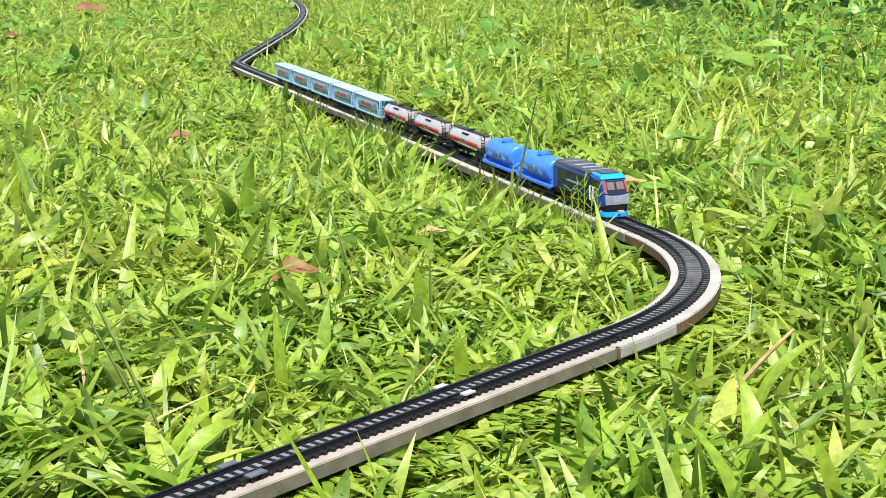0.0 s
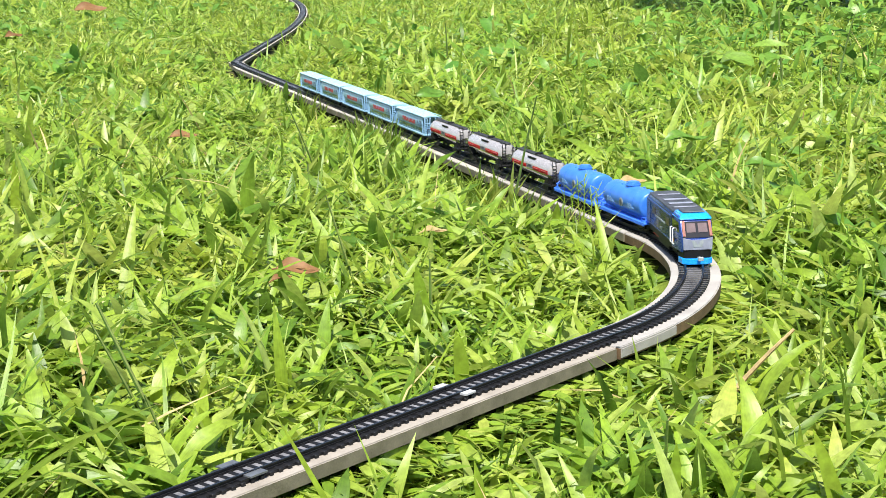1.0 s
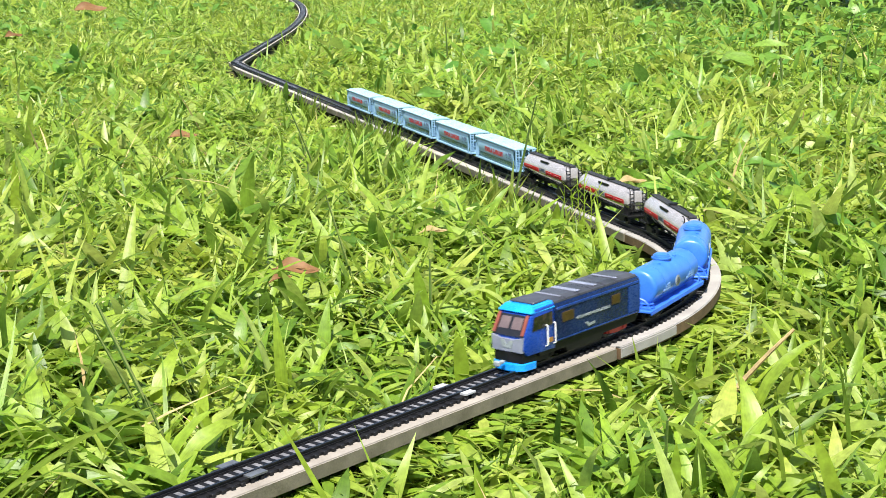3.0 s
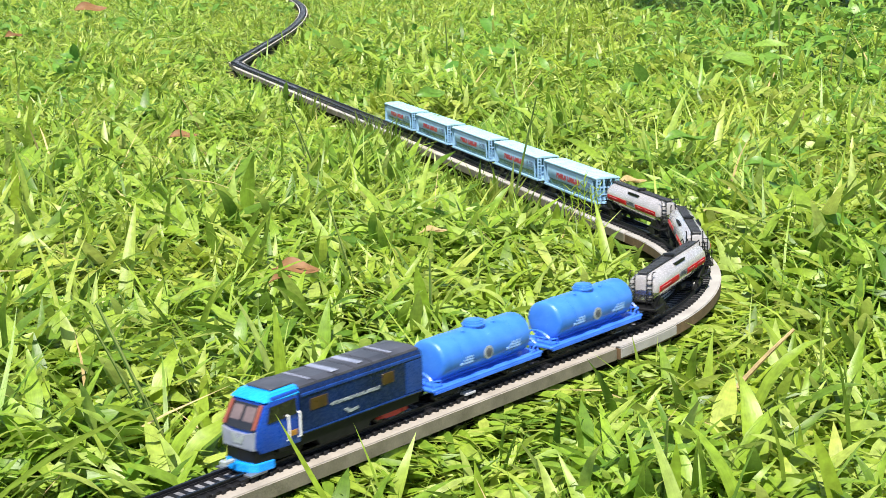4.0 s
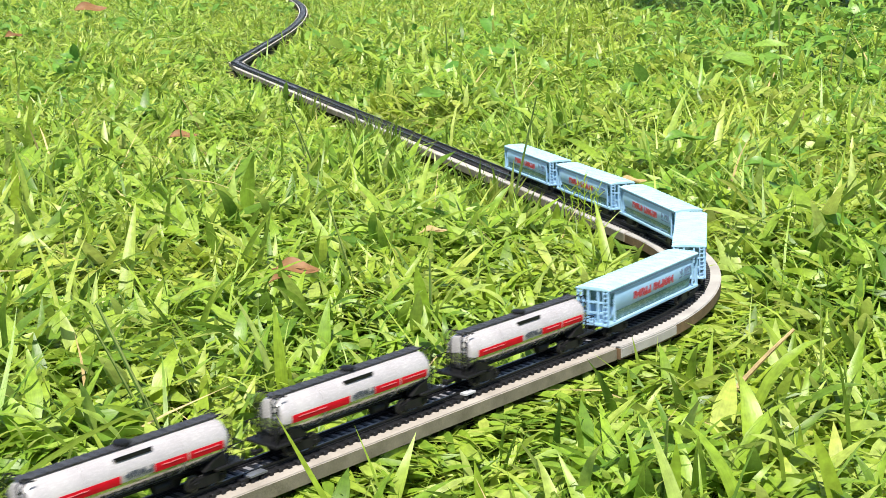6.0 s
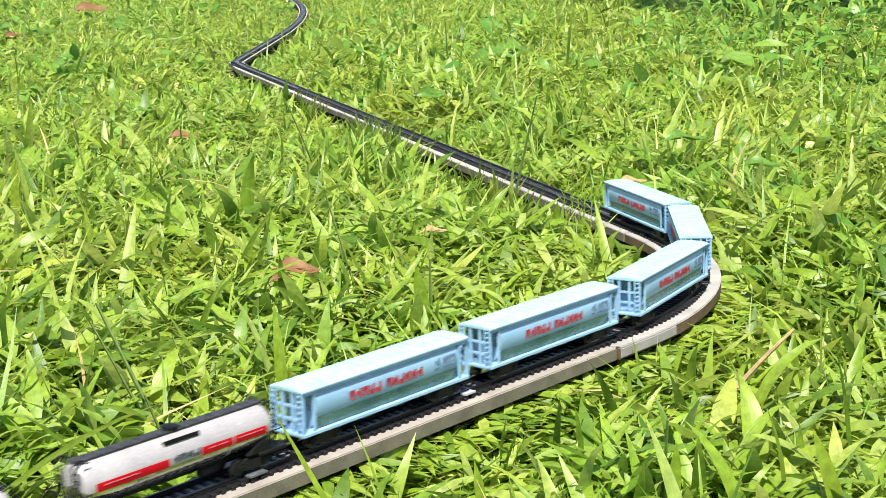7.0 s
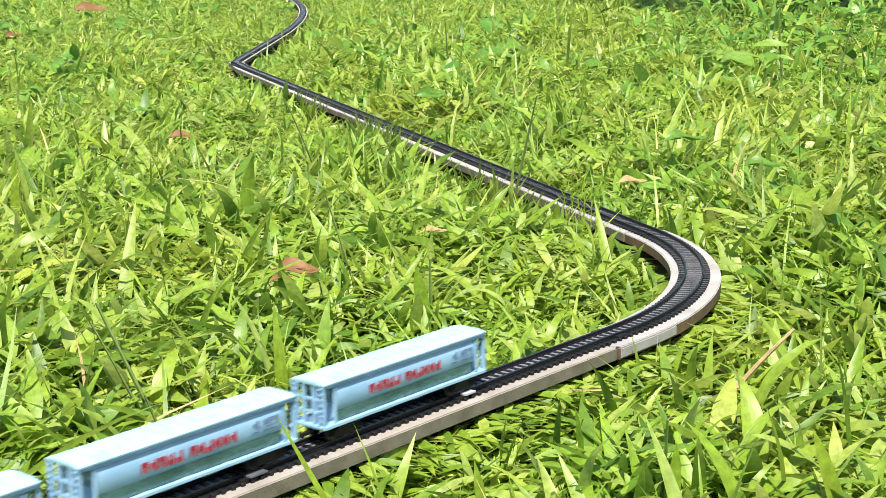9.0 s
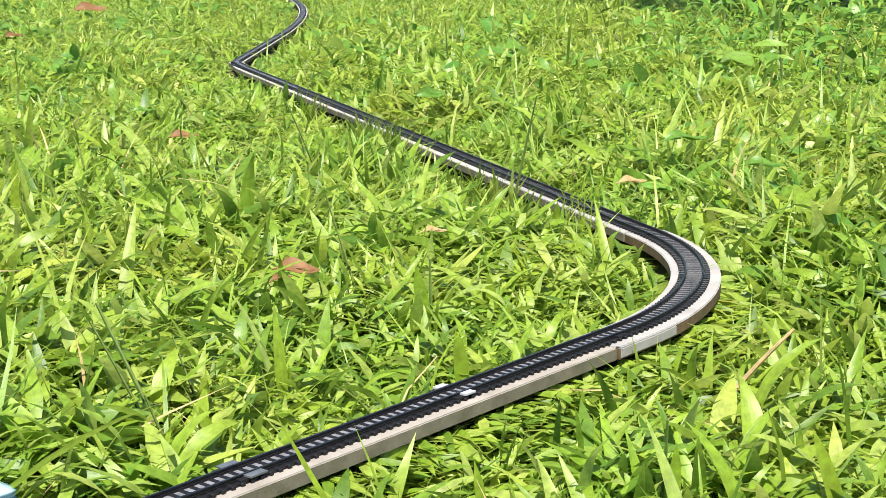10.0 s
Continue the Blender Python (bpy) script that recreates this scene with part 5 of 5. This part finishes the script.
def fallen_leaf(x, y, size, turn, material, label, tilt=0.25, lift=0.022):
    """A curled dead leaf with a midrib, resting on the blades."""
    bm = bmesh.new()
    n, rows_ = 9, []
    for i in range(n + 1):
        k = i / n
        w = size * 0.24 * math.sin(math.pi * min(max(k, 0.02), 0.98)) ** 0.7 * (1 - 0.25 * k)
        z = 0.05 * size * math.sin(math.pi * k) + 0.05 * size * math.sin(7 * k)
        rows_.append([(size * (k - 0.5), w * c, z + 0.5 * abs(c) ** 2 * w * (0.6 + 0.5 * math.sin(5 * k + c))) for c in (-1, -0.5, 0, 0.5, 1)])
    top = [[bm.verts.new(q) for q in r_] for r_ in rows_]
    low = [[bm.verts.new((q[0], q[1], q[2] - 0.0005)) for q in r_] for r_ in rows_]
    for i in range(n):
        for j in range(4):
            bm.faces.new((top[i][j], top[i + 1][j], top[i + 1][j + 1], top[i][j + 1]))
            bm.faces.new((low[i][j], low[i][j + 1], low[i + 1][j + 1], low[i + 1][j]))
    for i in range(n):
        bm.faces.new((top[i][0], low[i][0], low[i + 1][0], top[i + 1][0]))
        bm.faces.new((top[i][4], top[i + 1][4], low[i + 1][4], low[i][4]))
    tube(bm, [(-size * 0.62, 0, -0.002), (-size * 0.45, 0, 0.0005), (0, 0, 0.05 * size), (size * 0.4, 0, 0.05 * size)], [0.0009, 0.0008, 0.0006, 0.0003], 5)
    ob = tagged(solid(bm, "fallen_leaf", material, smooth=True), label, "leaf", "fallen leaves")
    ob.matrix_world = Matrix.Translation((x, y, soil_z(x, y) + lift)) @ Matrix.Rotation(radians(turn), 4, "Z") @ Matrix.Rotation(tilt, 4, "X")
    return ob


fallen_leaf(-0.134, 1.360, 0.046, -25, M["dead"], "curled reddish-brown dead leaf on the grass", 0.5, 0.060)
fallen_leaf(-0.148, 1.345, 0.022, 40, M["dead"], "small brown dead leaf on the grass", 0.3, 0.056)
fallen_leaf(-0.397, 2.330, 0.042, 10, M["dead"], "pinkish-brown dead leaf on the grass", 0.6, 0.064)
fallen_leaf(-1.440, 6.370, 0.130, 15, M["dead"], "large orange-brown dead leaf far off", 0.7, 0.10)
fallen_leaf(-1.326, 4.776, 0.070, 60, M["dead"], "brown dead leaf far off in the grass", 0.6, 0.09)
fallen_leaf(0.233, 1.815, 0.034, 5, M["straw"], "pale dry leaf beside the track", 0.4, 0.058)
fallen_leaf(-0.008, 1.543, 0.026, 0, M["straw"], "pale dry leaf between the blades", 0.4, 0.058)
fallen_leaf(-0.507, 2.580, 0.034, 20, M["broad"], "pale green loose leaf on the grass", 0.5, 0.075)
fallen_leaf(0.325, 1.980, 0.060, 12, M["broad"], "large pale green leaf above the weeds", 0.3, 0.085)
fallen_leaf(0.390, 1.800, 0.048, -20, M["broad"], "large pale green leaf above the weeds", 0.35, 0.080)
fallen_leaf(-0.015, 2.780, 0.060, 30, M["broad"], "round dark green leaf above the grass", 0.9, 0.08)
# tufts that half hide the long straight
def tuft(u, off, count, length, seed):
    g = np.random.default_rng(seed)
    q, d = line(u, off)
    xy = np.c_[q.x + g.normal(0, 0.022, count), q.y + g.normal(0, 0.016, count)]
    dist = to_track(xy)
    xy = xy[dist > 0.034]
    n = len(xy)
    base = np.c_[xy, ground_z(xy)]
    ob = leaves_mesh("grass_tuft", base, g.uniform(math.pi * 0.9, math.pi * 2.1, n), g.uniform(0.9, 1.5, n), g.uniform(0.6, 1.15, n) * length, g.uniform(0.003, 0.008, n), g.uniform(0.1, 0.7, n), M["grass"], 5, 0.2)
    tagged(ob, "upright grass tuft close before the track", "grass", kind="stuff")


tuft(-1.245, -0.058, 70, 0.075, 1)
tuft(-1.340, -0.060, 110, 0.088, 6)
tuft(-1.440, -0.060, 60, 0.080, 7)
tuft(-0.830, -0.060, 60, 0.074, 2)
tuft(-0.740, -0.064, 40, 0.078, 8)
tuft(-0.640, -0.066, 34, 0.066, 3)
tuft(-1.850, -0.070, 40, 0.080, 4)
tuft(-2.450, -0.070, 30, 0.080, 5)
# a dark twig lying in the grass
bm = bmesh.new()
tube(bm, [(0.150, 0.915, soil_z(0.15, 0.915) + 0.010), (0.168, 0.918, soil_z(0.168, 0.918) + 0.012), (0.190, 0.926, soil_z(0.19, 0.926) + 0.014), (0.222, 0.944, soil_z(0.222, 0.944) + 0.012)], [0.0028, 0.0034, 0.0030, 0.0018], 8)
tagged(solid(bm, "twig", M["twig"], smooth=True), "dark brown fallen twig in the grass", "twig")
# dry straw on a bare patch at the lawn's edge
lawn("dry_straw", 420, 2.6, 3.6, M["straw"], (0.05, 0.12), (0.02, 0.05), 3, 0, "dry brown straw on a bare patch of soil", 0.3, 0.36, 0.02, up=0.15, region=lambda q: (q[:, 0] - 0.95) ** 2 + (q[:, 1] - 3.15) ** 2 < 0.02)


def tree(x, y, height, crown_r, crown_at):
    """A slim tree at the lawn's far edge: tapered trunk, limbs, and many leaves added out of view for shade."""
    root = tagged(new("tree"), "small tree at the lawn's edge, brown trunk with unseen foliage added for shade", "tree")
    root.location = (x, y, soil_z(x, y) - 0.02)
    r_ = random.Random(5)
    bm = bmesh.new()
    top = Vector(crown_at) - Vector((x, y, 0))
    tube(bm, [(0, 0, 0), (0.004, 0.003, 0.08), (0.0, 0.02, 0.5), top * 0.55 + Vector((0, 0, 0.2)), top], [0.062, 0.047, 0.040, 0.030, 0.012], 12)
    part("trunk", bm, M["bark"], root, "brown tapered trunk", True)
    ends = []
    for k in range(9):
        a = k * 2.4
        s_ = top * (0.55 + 0.045 * k)
        e = s_ + Vector((math.cos(a), math.sin(a), r_.uniform(0.2, 0.7))) * crown_r * r_.uniform(0.5, 0.8)
        bm = bmesh.new()
        tube(bm, [s_, s_.lerp(e, 0.5) + Vector((0, 0, 0.05)), e], [0.016, 0.010, 0.004], 7)
        part("limb", bm, M["bark"], root)
        ends.append(e)
    g = np.random.default_rng(3)
    n = 3800
    pick = g.integers(0, len(ends), n)
    base = np.array([ends[i][:] for i in pick]) + g.normal(0, crown_r * 0.27, (n, 3))
    ob = leaves_mesh("shade_crown", base, g.uniform(0, math.tau, n), g.normal(0, 0.5, n), g.uniform(0.06, 0.11, n), g.uniform(0.03, 0.05, n), g.uniform(0.2, 1.0, n), M["broad"], 3, 0.2)
    ob.parent = root


# foliage stands out of view, placed so that its shadow darkens the far corner
tree(1.600, 6.20, 2.4, 0.80, (1.50, 5.55, 1.55))

motions()
